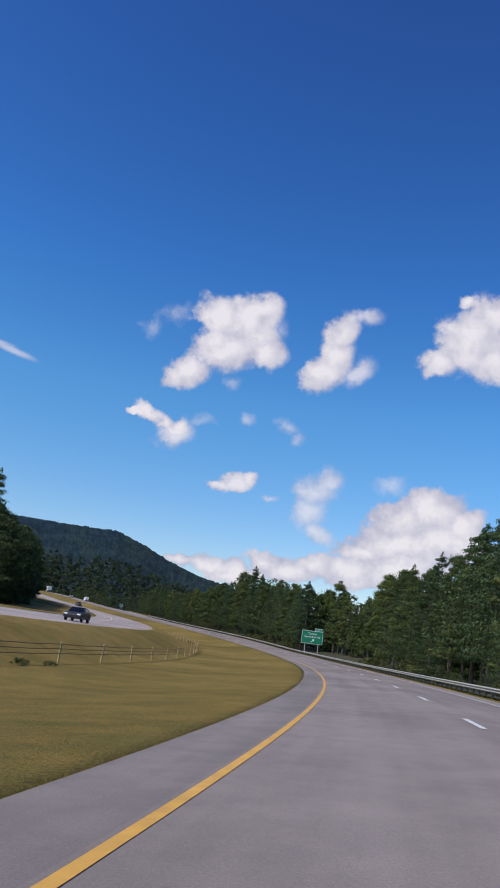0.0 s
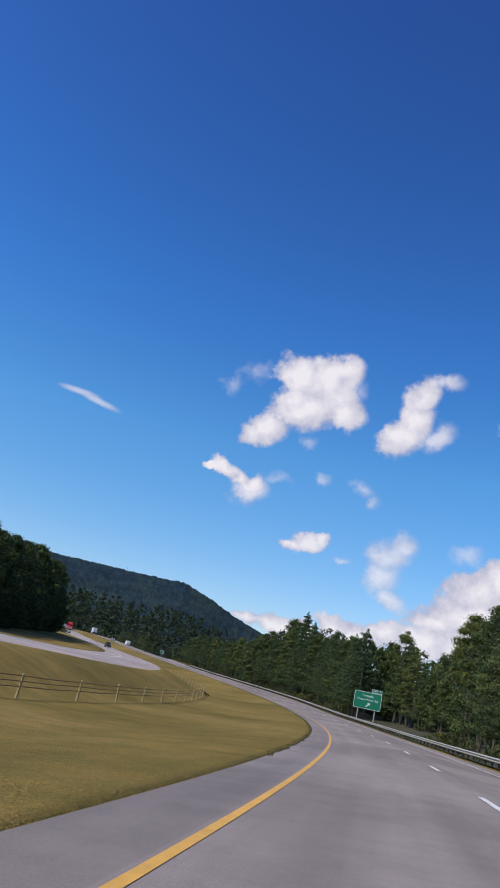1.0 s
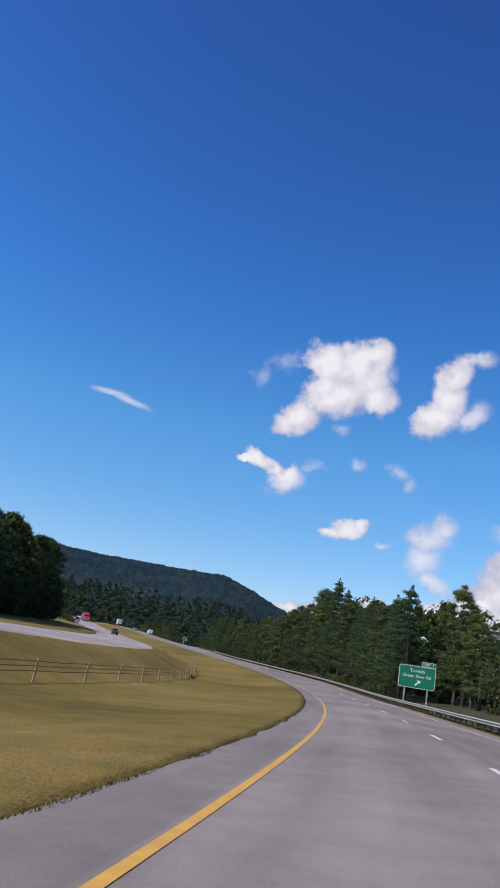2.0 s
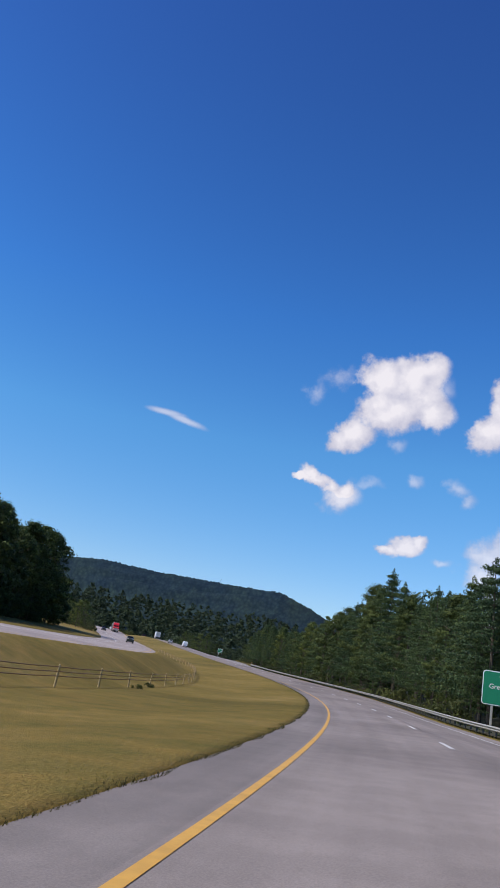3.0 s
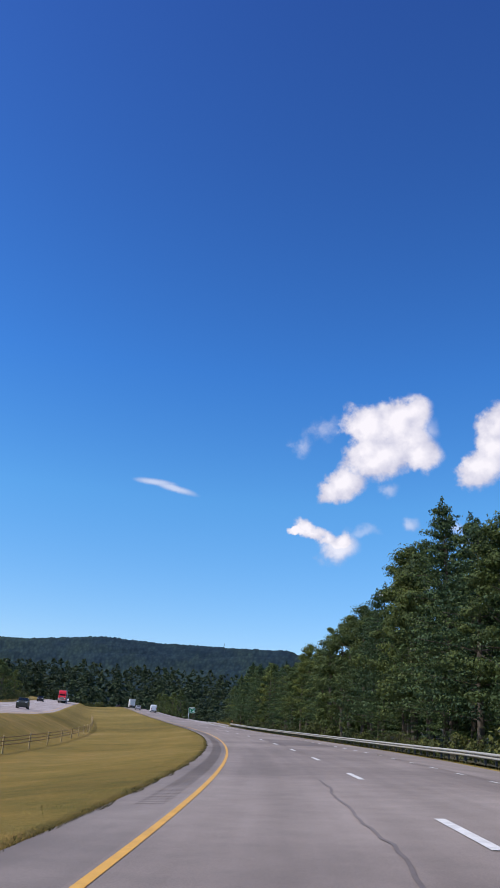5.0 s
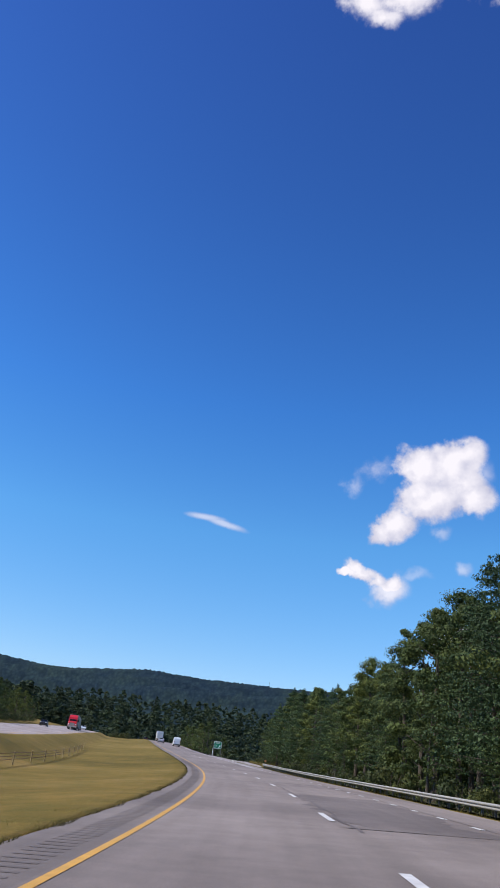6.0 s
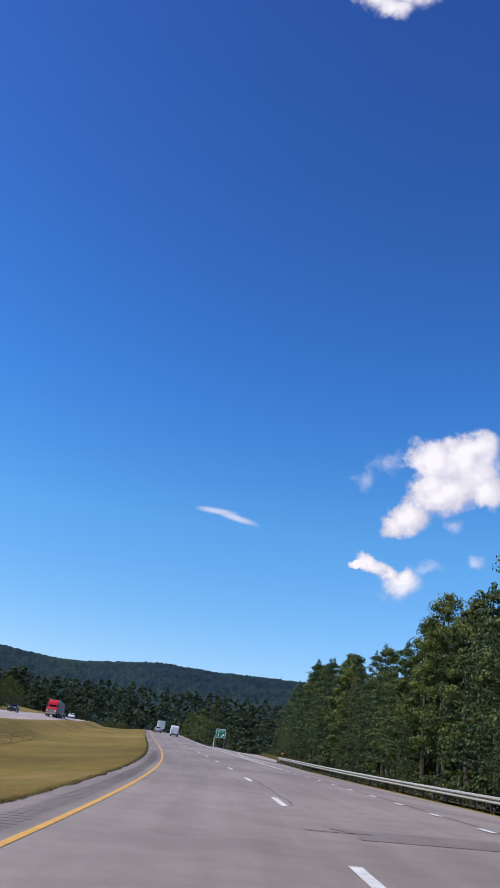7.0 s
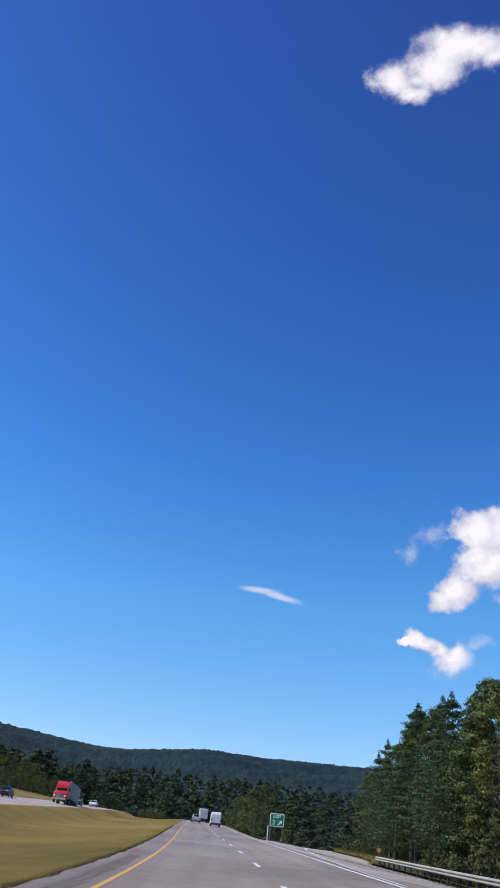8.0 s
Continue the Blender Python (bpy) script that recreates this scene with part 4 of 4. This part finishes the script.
# ---- grass blades along the verges ----
def blades(name, s0, s1, o0, o1, count, high, seed, material):
    rng = np.random.default_rng(seed)
    S = rng.uniform(s0, s1, count)
    k = rng.random(count) ** 1.6
    O = o0(S) + (o1 - 0.0) * k
    p = on_land(S, O)
    h = high * rng.uniform(0.5, 1.5, count) * (0.7 + 0.6 * np.sin(S * 0.9) ** 2)
    a = rng.uniform(0, 2 * np.pi, count)
    lean = rng.normal(size=(count, 2)) * 0.35
    wv = np.stack([np.cos(a), np.sin(a), 0 * a], -1) * 0.006
    tip = p + np.stack([lean[:, 0] * h, lean[:, 1] * h, h], -1)
    V = np.stack([p - wv, p + wv, tip], 1).reshape(-1, 3)
    ob = mesh_object(name, V, np.arange(count * 3).reshape(-1, 3), material)
    return tagged(ob, "ragged dry grass blades along the edge of the asphalt", "grass", kind="stuff")


blades("grass_blades", 5, 420, lambda s: -1.2 + 0 * s, -1.0, 60000, 0.035, 1, M_BLADE)
blades("grass_blades", 60, 420, lambda s: -1.13 + 0.07 * np.sin(s * 1.7) * np.sin(s * 0.43 + 1), -0.2, 42000, 0.032, 4, M_WEED)
blades("grass_blades", 30, 380, lambda s: pave_edge(s) + 0.05, 1.6, 14000, 0.12, 2, M_BLADE)


blades("grass_blades", 374, 445, lambda s: ramp_right(s) + 0.3, 4.5, 9000, 0.38, 3, M_BLADE)


# ---- guardrail ----
def guardrail():
    rail = thing("guardrail", pose(0, 0, 0), "long galvanised steel guardrail on posts beside the outer lane", "guardrail")
    # outline of the corrugated beam: sideways out of the post's face, height
    prof = [(0.00, 0.46), (-0.07, 0.50), (-0.075, 0.54), (0.045, 0.60), (-0.075, 0.66), (-0.07, 0.70), (0.00, 0.74), (0.012, 0.74), (-0.055, 0.69), (-0.055, 0.66), (0.06, 0.60), (-0.055, 0.54), (-0.055, 0.51), (0.012, 0.46)]
    n = len(prof)
    s = -58.0
    while s < 370:
        S = np.linspace(s, min(s + 7.66, 371.5), 5)
        rows = [at(S, rail_line(S) + x, crown(S, rail_line(S)) + z) for x, z in prof]
        V = np.stack(rows, 1).reshape(-1, 3) - np.array([0, 0, 0.10])
        F = [(i * n + j, i * n + (j + 1) % n, (i + 1) * n + (j + 1) % n, (i + 1) * n + j) for i in range(4) for j in range(n)]
        mesh_object("rail_beam", V, F, M_STEEL, rail)
        s += 7.62
    bm = bmesh.new()
    box(bm, 0.14, 0.24, -0.05, 0.05, -0.5, 0.62, 0.008)
    post = bpy.data.meshes.new("post")
    bm.to_mesh(post)
    bm.free()
    post.materials.append(M_STEELPOST)
    bm = bmesh.new()
    box(bm, 0.014, 0.14, -0.06, 0.06, 0.33, 0.64, 0.01)
    block = bpy.data.meshes.new("spacer_block")
    bm.to_mesh(block)
    bm.free()
    block.materials.append(M_POST)
    for s in np.arange(-56, 371, 1.905):
        p = at(s, rail_line(s), crown(s, rail_line(s)))
        for me in (post, block):
            ob = new(me.name, me)
            ob.parent = rail
            ob.matrix_basis = pose(*p, 0, 0, math.degrees(heading(s)))
    # flared end piece
    S = np.linspace(371.5, 373.2, 4)
    o = rail_line(S) + np.array([0.0, 0.1, 0.28, 0.5])
    V = np.stack([at(S, o, crown(S, o) + z) for z in (0.33, 0.64)], 1).reshape(-1, 3)
    end = mesh_object("end_piece", V, [(0, 2, 3, 1), (2, 4, 5, 3), (4, 6, 7, 5)], M_STEEL, rail)
    m = end.modifiers.new("thickness", "SOLIDIFY")
    m.thickness = 0.02
    return rail


guardrail()


# ---- cable fence in the median ----
def median_fence():
    fence = thing("cable_fence", pose(0, 0, 0), "low cable fence on weathered posts across the grass median", "fence")
    bm = bmesh.new()
    rod(bm, (0, 0, -0.4), (0, 0, 1.05), 0.062, 8, 0.055)
    bmesh.ops.create_cone(bm, cap_ends=True, segments=8, radius1=0.055, radius2=0.03, depth=0.03, matrix=Matrix.Translation((0, 0, 1.065)))
    post = bpy.data.meshes.new("post")
    bm.to_mesh(post)
    bm.free()
    post.materials.append(M_POST)
    rng = random.Random(3)
    tops = []
    s = 14.4
    while s < 374:
        p = on_land(s, fence_line(s))
        ob = new("post", post)
        ob.parent = fence
        ob.matrix_basis = pose(*p, rng.uniform(-3, 3), rng.uniform(-3, 3), rng.uniform(0, 90))
        tops.append(p)
        s += 8.2 + rng.uniform(-0.15, 0.15)
    for z in (0.52, 0.74, 0.96):
        bm = bmesh.new()
        for a, b in zip(tops, tops[1:]):
            mid = (a + b) / 2 - np.array([0, 0, 0.03])
            for u, v in ((a, mid), (mid, b)):
                rod(bm, (u[0], u[1], u[2] + z), (v[0], v[1], v[2] + z), 0.026, 5)
        part("cable", bm, M_CABLE, fence, "rusty brown cable")
    return fence


median_fence()


# ---- signs ----
def lettering(name, text, size, parent, place, material):
    cu = bpy.data.curves.new(name, "FONT")
    cu.body, cu.size, cu.extrude, cu.align_x, cu.align_y = text, size, 0.006, "CENTER", "CENTER"
    tmp = bpy.data.objects.new(name, cu)
    scene.collection.objects.link(tmp)
    bpy.context.view_layer.update()
    me = bpy.data.meshes.new_from_object(tmp.evaluated_get(bpy.context.evaluated_depsgraph_get()))
    bpy.data.objects.remove(tmp)
    me.materials.clear()
    me.materials.append(material)
    ob = new(name, me)
    ob.parent = parent
    ob.matrix_basis = Matrix.Translation(place) @ pose(0, 0, 0, 90, 0, 0)
    return ob


def panel(bm, w, h, z, y, r, t):
    """A flat sheet with rounded corners that faces -y, its middle at height z."""
    pts = []
    for cx, cz, a0 in ((w / 2 - r, h / 2 - r, 0), (-w / 2 + r, h / 2 - r, 90), (-w / 2 + r, -h / 2 + r, 180), (w / 2 - r, -h / 2 + r, 270)):
        for k in range(6):
            a = radians(a0 + 18 * k)
            pts.append((cx + r * math.cos(a), y, z + cz + r * math.sin(a)))
    f = bm.faces.new([bm.verts.new(p) for p in pts])
    r_ = bmesh.ops.extrude_face_region(bm, geom=[f])
    bmesh.ops.translate(bm, vec=(0, t, 0), verts=[v for v in r_["geom"] if isinstance(v, bmesh.types.BMVert)])
    bmesh.ops.recalc_face_normals(bm, faces=bm.faces[:])
    return bm


def arrow(name, parent, x, z, y, size, material):
    """A thick arrow that points up to the right."""
    bm = bmesh.new()
    out = [(-0.5, -0.09), (0.12, -0.09), (0.12, -0.32), (0.52, 0.0), (0.12, 0.32), (0.12, 0.09), (-0.5, 0.09)]
    c, s_ = math.cos(radians(45)), math.sin(radians(45))
    f = bm.faces.new([bm.verts.new((x + size * (u * c - v * s_), y, z + size * (u * s_ + v * c))) for u, v in out])
    r_ = bmesh.ops.extrude_face_region(bm, geom=[f])
    bmesh.ops.translate(bm, vec=(0, 0.008, 0), verts=[v for v in r_["geom"] if isinstance(v, bmesh.types.BMVert)])
    bmesh.ops.recalc_face_normals(bm, faces=bm.faces[:])
    return part(name, bm, material, parent)


def guide_sign():
    p = on_land(191.0, 17.0)
    top, low = 7.98 - float(p[2]), 4.62 - float(p[2])
    zc, w, h = (top + low) / 2 + 0.1, 5.0, 3.0
    sign = thing("guide_sign", pose(-19.35, 193.0, float(p[2]), 0, 0, 11.0), "large green exit sign with white border on two steel posts", "road sign")
    border = part("border", panel(bmesh.new(), w, h, zc, -0.004, 0.25, 0.03), M_LEGEND, sign, "white border")
    board = part("board", panel(bmesh.new(), w - 0.14, h - 0.14, zc, -0.012, 0.2, 0.03), M_GREEN, sign)
    for x in (-1.55, 1.55):
        bm = bmesh.new()
        box(bm, x - 0.1, x + 0.1, 0.03, 0.16, -0.6, zc + h / 2 - 0.1, 0.012)
        part("post", bm, M_STEEL, sign)
    tab_z = zc + h / 2 + 0.35
    tab = part("tab_border", panel(bmesh.new(), 1.9, 0.62, tab_z, -0.004, 0.12, 0.03), M_LEGEND, sign, "white border of the tab")
    tab.location.x = 1.5
    tb = part("exit_tab", panel(bmesh.new(), 1.8, 0.52, tab_z, -0.012, 0.1, 0.03), M_GREEN, sign)
    tb.location.x = 1.5
    bm = bmesh.new()
    for x in (1.0, 2.0):
        box(bm, x - 0.03, x + 0.03, 0.03, 0.07, zc + h / 2 - 0.4, tab_z + 0.25)
    part("tab_bracket", bm, M_STEEL, sign)
    lettering("legend", "EXIT  3", 0.42, sign, (1.5, -0.022, tab_z), M_LEGEND)
    lettering("legend", "Tuxedo", 0.66, sign, (0.0, -0.022, zc + 0.82), M_LEGEND)
    lettering("legend", "Green River Rd", 0.60, sign, (0.0, -0.022, zc + 0.12), M_LEGEND)
    arrow("arrow", sign, 0.15, zc - 0.75, -0.02, 1.0, M_LEGEND)
    return sign


guide_sign()


def gore_sign():
    s, o = 409.0, 11.2
    p = on_land(s, o)
    z1 = 15.1 - float(p[2])
    sign = thing("exit_sign", pose(-133.6, 376.6, float(p[2]), 0, 0, 30.0), "green exit number sign on two posts where the ramp splits off", "road sign")
    w, h = 1.62, 1.38
    part("border", panel(bmesh.new(), w, h, z1, -0.004, 0.2, 0.03), M_LEGEND, sign, "white border")
    part("board", panel(bmesh.new(), w - 0.14, h - 0.14, z1, -0.012, 0.15, 0.03), M_GREEN, sign)
    for x in (-0.7, 0.7):
        bm = bmesh.new()
        box(bm, x - 0.06, x + 0.06, 0.03, 0.12, -0.6, z1 + h / 2 - 0.1, 0.01)
        part("post", bm, M_STEELPOST, sign)
    lettering("legend", "EXIT", 0.46, sign, (0.0, -0.022, z1 + 0.36), M_LEGEND)
    lettering("legend", "3", 0.66, sign, (-0.38, -0.022, z1 - 0.28), M_LEGEND)
    arrow("arrow", sign, 0.34, z1 - 0.28, -0.02, 0.66, M_LEGEND)
    return sign


gore_sign()


def delineator(s, o, high, label, disc=False):
    p = on_land(s, o)
    d = thing("delineator", pose(*p, 0, 0, math.degrees(heading(s))), label, "marker post", "marker posts")
    bm = bmesh.new()
    box(bm, -0.05, 0.05, -0.015, 0.015, -0.3, high, 0.006)
    part("post", bm, M_STEELPOST if disc else M_LEGEND, d)
    bm = bmesh.new()
    if disc:
        bmesh.ops.create_cone(bm, cap_ends=True, segments=16, radius1=0.17, radius2=0.17, depth=0.02, matrix=pose(0, -0.03, high - 0.1, 90, 0, 0))
    else:
        box(bm, -0.06, 0.06, -0.03, -0.018, high - 0.35, high - 0.05)
    part("reflector", bm, M_AMBER if disc else M_LEGEND, d)
    return d


delineator(398, 9.3, 1.5, "slim white marker post at the edge of the road")
delineator(374.5, 16.2, 1.2, "round amber marker on a post at the guardrail's end", True)


# ---- vehicles ----
def wheel(parent, x, y, r, wide):
    bm = bmesh.new()
    bmesh.ops.create_cone(bm, cap_ends=True, segments=20, radius1=r, radius2=r, depth=wide, matrix=pose(x, y, r, 0, 90, 0))
    es = [e for e in bm.edges if len(e.link_faces) == 2 and e.calc_face_angle(0) > 1.0]
    bmesh.ops.bevel(bm, geom=es, offset=0.03, segments=2, affect="EDGES")
    tyre = part("wheel", bm, M_TYRE, parent)
    bm = bmesh.new()
    bmesh.ops.create_cone(bm, cap_ends=True, segments=16, radius1=r * 0.58, radius2=r * 0.5, depth=wide + 0.03, matrix=pose(x, y, r, 0, 90, 0))
    part("rim", bm, M_STEEL, tyre)


def hull(outline, half, bevel=0.08, pinch=1.0):
    """A vehicle body from its side outline (y along, z up), rounded; pinch draws in what lies above the waist."""
    bm = bmesh.new()
    waist = sum(z for _, z in outline) / len(outline)
    rows = []
    for sx in (-1, 1):
        rows.append([bm.verts.new((sx * half * (pinch if z > waist else 1.0), y, z)) for y, z in outline])
    n = len(outline)
    bm.faces.new(rows[0])
    bm.faces.new(rows[1][::-1])
    for i in range(n):
        bm.faces.new((rows[0][i], rows[1][i], rows[1][(i + 1) % n], rows[0][(i + 1) % n]))
    bmesh.ops.recalc_face_normals(bm, faces=bm.faces[:])
    bmesh.ops.bevel(bm, geom=bm.edges[:], offset=bevel, segments=2, affect="EDGES", profile=0.6)
    return bm


def patch(name, parent, pts, material, label="", thick=0.015):
    bm = bmesh.new()
    f = bm.faces.new([bm.verts.new(p) for p in pts])
    bmesh.ops.solidify(bm, geom=[f], thickness=thick)
    return part(name, bm, material, parent, label)


def lamps(parent, pairs, y, w, h, material, name):
    for x, z in pairs:
        bm = bmesh.new()
        box(bm, x - w / 2, x + w / 2, y - 0.02, y + 0.02, z - h / 2, z + h / 2, 0.012)
        part(name, bm, material, parent)


def standing(name, s, o, ahead, up, label, category):
    """A vehicle's base; it looks along the road, or back towards the viewer."""
    p = at(s, o, up)
    return thing(name, pose(*p, 0, 0, math.degrees(heading(s)) + (0 if ahead else 180)), label, category)


def car(s, o, ahead, up, paint, label, category="car", tall=0.0):
    c = standing("car", s, o, ahead, up, label, category)
    k = tall
    part("body", hull([(-2.25, 0.3), (-2.3, 0.62 + k), (-2.15, 0.95 + k), (-1.2, 0.98 + k), (1.0, 0.95 + k), (2.1, 0.82 + k), (2.3, 0.6 + k), (2.28, 0.3)], 0.88, 0.07), paint, c)
    cab = part("cabin", hull([(-1.9, 0.93 + k), (-1.35, 1.42 + k), (0.1, 1.45 + k), (1.0, 0.93 + k)], 0.86, 0.06, 0.8), paint, c)
    patch("rear_window", c, [(-0.55, -1.84, 1.03 + k), (0.55, -1.84, 1.03 + k), (0.48, -1.45, 1.37 + k), (-0.48, -1.45, 1.37 + k)], M_GLASS, thick=0.05)
    patch("windscreen", c, [(-0.74, 0.96, 1.03 + k), (-0.6, 0.22, 1.4 + k), (0.6, 0.22, 1.4 + k), (0.74, 0.96, 1.03 + k)], M_GLASS, thick=0.05)
    for sx in (-1, 1):
        patch("side_window", c, [(sx * 0.85, -1.5, 1.03 + k), (sx * 0.85, 0.62, 1.03 + k), (sx * 0.715, 0.05, 1.36 + k), (sx * 0.715, -1.25, 1.36 + k)], M_GLASS, thick=0.03)
    for x in (-0.8, 0.8):
        for y in (-1.4, 1.4):
            wheel(c, x, y, 0.33 + k * 0.2, 0.22)
    lamps(c, [(-0.66, 0.68 + k), (0.66, 0.68 + k)], 2.27, 0.34, 0.14, M_HEAD, "headlight")
    lamps(c, [(-0.68, 0.75 + k), (0.68, 0.75 + k)], -2.28, 0.26, 0.16, M_TAIL, "tail_light")
    return c


def van(s, o):
    v = standing("van", s, o, True, float(crown(s, o)), "white high-roofed cargo van driving ahead on the asphalt", "van")
    part("body", hull([(-2.7, 0.42), (-2.75, 2.1), (-2.6, 2.5), (1.0, 2.5), (1.9, 1.5), (2.6, 1.15), (2.75, 0.42)], 1.0, 0.09, 0.94), M_WHITEBODY, v)
    for sx in (-1, 1):
        patch("rear_window", v, [(sx * 0.08, -2.73, 1.45), (sx * 0.78, -2.73, 1.45), (sx * 0.74, -2.73, 2.0), (sx * 0.08, -2.73, 2.0)], M_GLASS, thick=0.04)
        patch("side_window", v, [(sx * 0.97, 0.4, 1.5), (sx * 0.97, 1.6, 1.5), (sx * 0.96, 1.1, 2.1), (sx * 0.96, 0.4, 2.1)], M_GLASS, thick=0.05)
    bm = bmesh.new()
    box(bm, -0.98, 0.98, -2.86, -2.7, 0.36, 0.56, 0.03)
    part("bumper", bm, M_TYRE, v, "black rear bumper")
    for x in (-0.86, 0.86):
        for y in (-1.7, 1.75):
            wheel(v, x, y, 0.35, 0.24)
    lamps(v, [(-0.88, 1.1), (0.88, 1.1)], -2.76, 0.14, 0.5, M_TAIL, "tail_light")
    v.scale = (0.9, 0.9, 0.88)
    return v


def box_truck(s, o):
    t = standing("box_truck", s, o, True, float(crown(s, o)), "white box truck seen from behind far along the road", "truck")
    part("cargo_box", hull([(-4.0, 1.0), (-4.0, 3.7), (1.6, 3.7), (1.6, 1.0)], 1.24, 0.05), M_WHITEBODY, t)
    part("cab", hull([(1.7, 0.5), (1.7, 2.3), (2.6, 2.3), (3.3, 1.4), (3.9, 1.25), (3.9, 0.5)], 1.05, 0.08), M_WHITEBODY, t)
    bm = bmesh.new()
    box(bm, -0.5, 0.5, -3.9, 3.6, 0.55, 0.98, 0.02)
    part("chassis", bm, M_TYRE, t)
    bm = bmesh.new()
    box(bm, -1.15, 1.15, -4.1, -3.98, 0.5, 0.68, 0.02)
    part("bumper", bm, M_TYRE, t)
    patch("rear_door", t, [(-1.1, -4.02, 1.1), (1.1, -4.02, 1.1), (1.1, -4.02, 3.55), (-1.1, -4.02, 3.55)], M_LEGEND, "white roll-up door", 0.02)
    for x in (-0.95, 0.95):
        for y in (-2.4, 2.9):
            wheel(t, x, y, 0.45, 0.3)
    lamps(t, [(-0.95, 0.85), (0.95, 0.85)], -4.03, 0.2, 0.14, M_TAIL, "tail_light")
    return t


def semi_truck(s, o, up):
    t = standing("semi_truck", s, o, False, up, "bright red semi truck with a grey trailer on the opposite carriageway", "truck")
    part("cab", hull([(0.2, 0.75), (0.2, 3.6), (1.2, 3.85), (2.2, 3.2), (2.5, 2.1), (3.9, 1.85), (4.15, 1.5), (4.15, 0.75)], 1.18, 0.1, 0.95), M_REDBODY, t)
    patch("windscreen", t, [(-0.95, 2.5, 2.18), (0.95, 2.5, 2.18), (0.9, 2.24, 3.0), (-0.9, 2.24, 3.0)], M_GLASS, thick=0.06)
    patch("grille", t, [(-0.6, 4.17, 0.9), (0.6, 4.17, 0.9), (0.6, 4.15, 1.65), (-0.6, 4.15, 1.65)], M_STEEL, "chrome grille", 0.03)
    bm = bmesh.new()
    box(bm, -1.2, 1.2, 4.1, 4.35, 0.5, 0.85, 0.05)
    part("bumper", bm, M_STEEL, t, "chrome bumper")
    part("trailer", hull([(-14.2, 1.15), (-14.2, 4.05), (-0.4, 4.05), (-0.4, 1.15)], 1.27, 0.04), M_TRAILER, t, "grey trailer")
    bm = bmesh.new()
    box(bm, -0.5, 0.5, -14.0, 3.8, 0.7, 1.14, 0.02)
    part("chassis", bm, M_TYRE, t)
    for x in (-1.0, 1.0):
        for y in (3.1, -1.2, -2.5, -11.6, -12.9):
            wheel(t, x, y, 0.5, 0.34)
    lamps(t, [(-0.95, 1.2), (0.95, 1.2)], 4.18, 0.36, 0.3, M_HEAD, "headlight")
    for sx in (-1, 1):
        bm = bmesh.new()
        rod(bm, (sx * 1.1, 0.05, 0.9), (sx * 1.1, 0.05, 4.1), 0.08, 10)
        part("exhaust_stack", bm, M_STEEL, t)
        bm = bmesh.new()
        box(bm, sx * 1.42 - 0.12, sx * 1.42 + 0.12, 2.1, 2.22, 2.1, 2.8, 0.03)
        rod(bm, (sx * 1.1, 2.15, 2.5), (sx * 1.4, 2.15, 2.5), 0.025, 6)
        part("mirror", bm, M_DARKBODY, t)
    return t


def opp_up(s, o):
    return float(opp_surface(np.array(s), np.array(o)))


van(458.0, 5.1)
box_truck(572.0, 5.2)
car(604.0, 1.8, True, 0.0, M_DARKBODY, "small dark car far ahead on the road")
car(484.0, 1.8, True, 0.0, M_SILVER, "pale silver car ahead in the inner lane")
for s, o, paint, lab, tall in ((446.0, -29.3, M_DARKBODY, "dark car on the far lane of the opposite carriageway", 0.1), (82.0, -23.9, M_DARKBODY, "glossy black car coming along the opposite carriageway", 0.0), (331.0, -25.6, M_OLIVE, "dark olive off-road car on the opposite carriageway", 0.25),
                               (491.0, -23.6, M_DARKBODY, "black pickup-sized car following the red truck", 0.25), (520.0, -23.4, M_WHITEBODY, "white car following on the opposite carriageway", 0.0)):
    car(s, o, False, opp_up(s, o), paint, lab, tall=tall)
semi_truck(470.0, -23.8, opp_up(470.0, -23.8))


# ---- mast on the ridge ----
def mast():
    m = thing("radio_mast", pose(-1522, 3262, 428, 0, 0, 20), "thin steel radio mast on the wooded ridge", "mast")
    for x, y in ((-1.2, -0.7), (1.2, -0.7), (0.0, 1.4)):
        bm = bmesh.new()
        rod(bm, (x, y, -12), (x * 0.35, y * 0.35, 30), 0.16, 6)
        part("leg", bm, M_STEELPOST, m)
    bm = bmesh.new()
    for k in range(5):
        z, f = 4 + 5 * k, 1 - 0.65 * (16 + 5 * k) / 60
        c = [(-1.2 * f, -0.7 * f, z), (1.2 * f, -0.7 * f, z), (0, 1.4 * f, z)]
        for i in range(3):
            rod(bm, c[i], c[(i + 1) % 3], 0.06, 5)
            rod(bm, c[i], (c[(i + 1) % 3][0] * 0.92, c[(i + 1) % 3][1] * 0.92, z + 5), 0.05, 5)
    part("lattice", bm, M_STEELPOST, m)
    return m


mast()
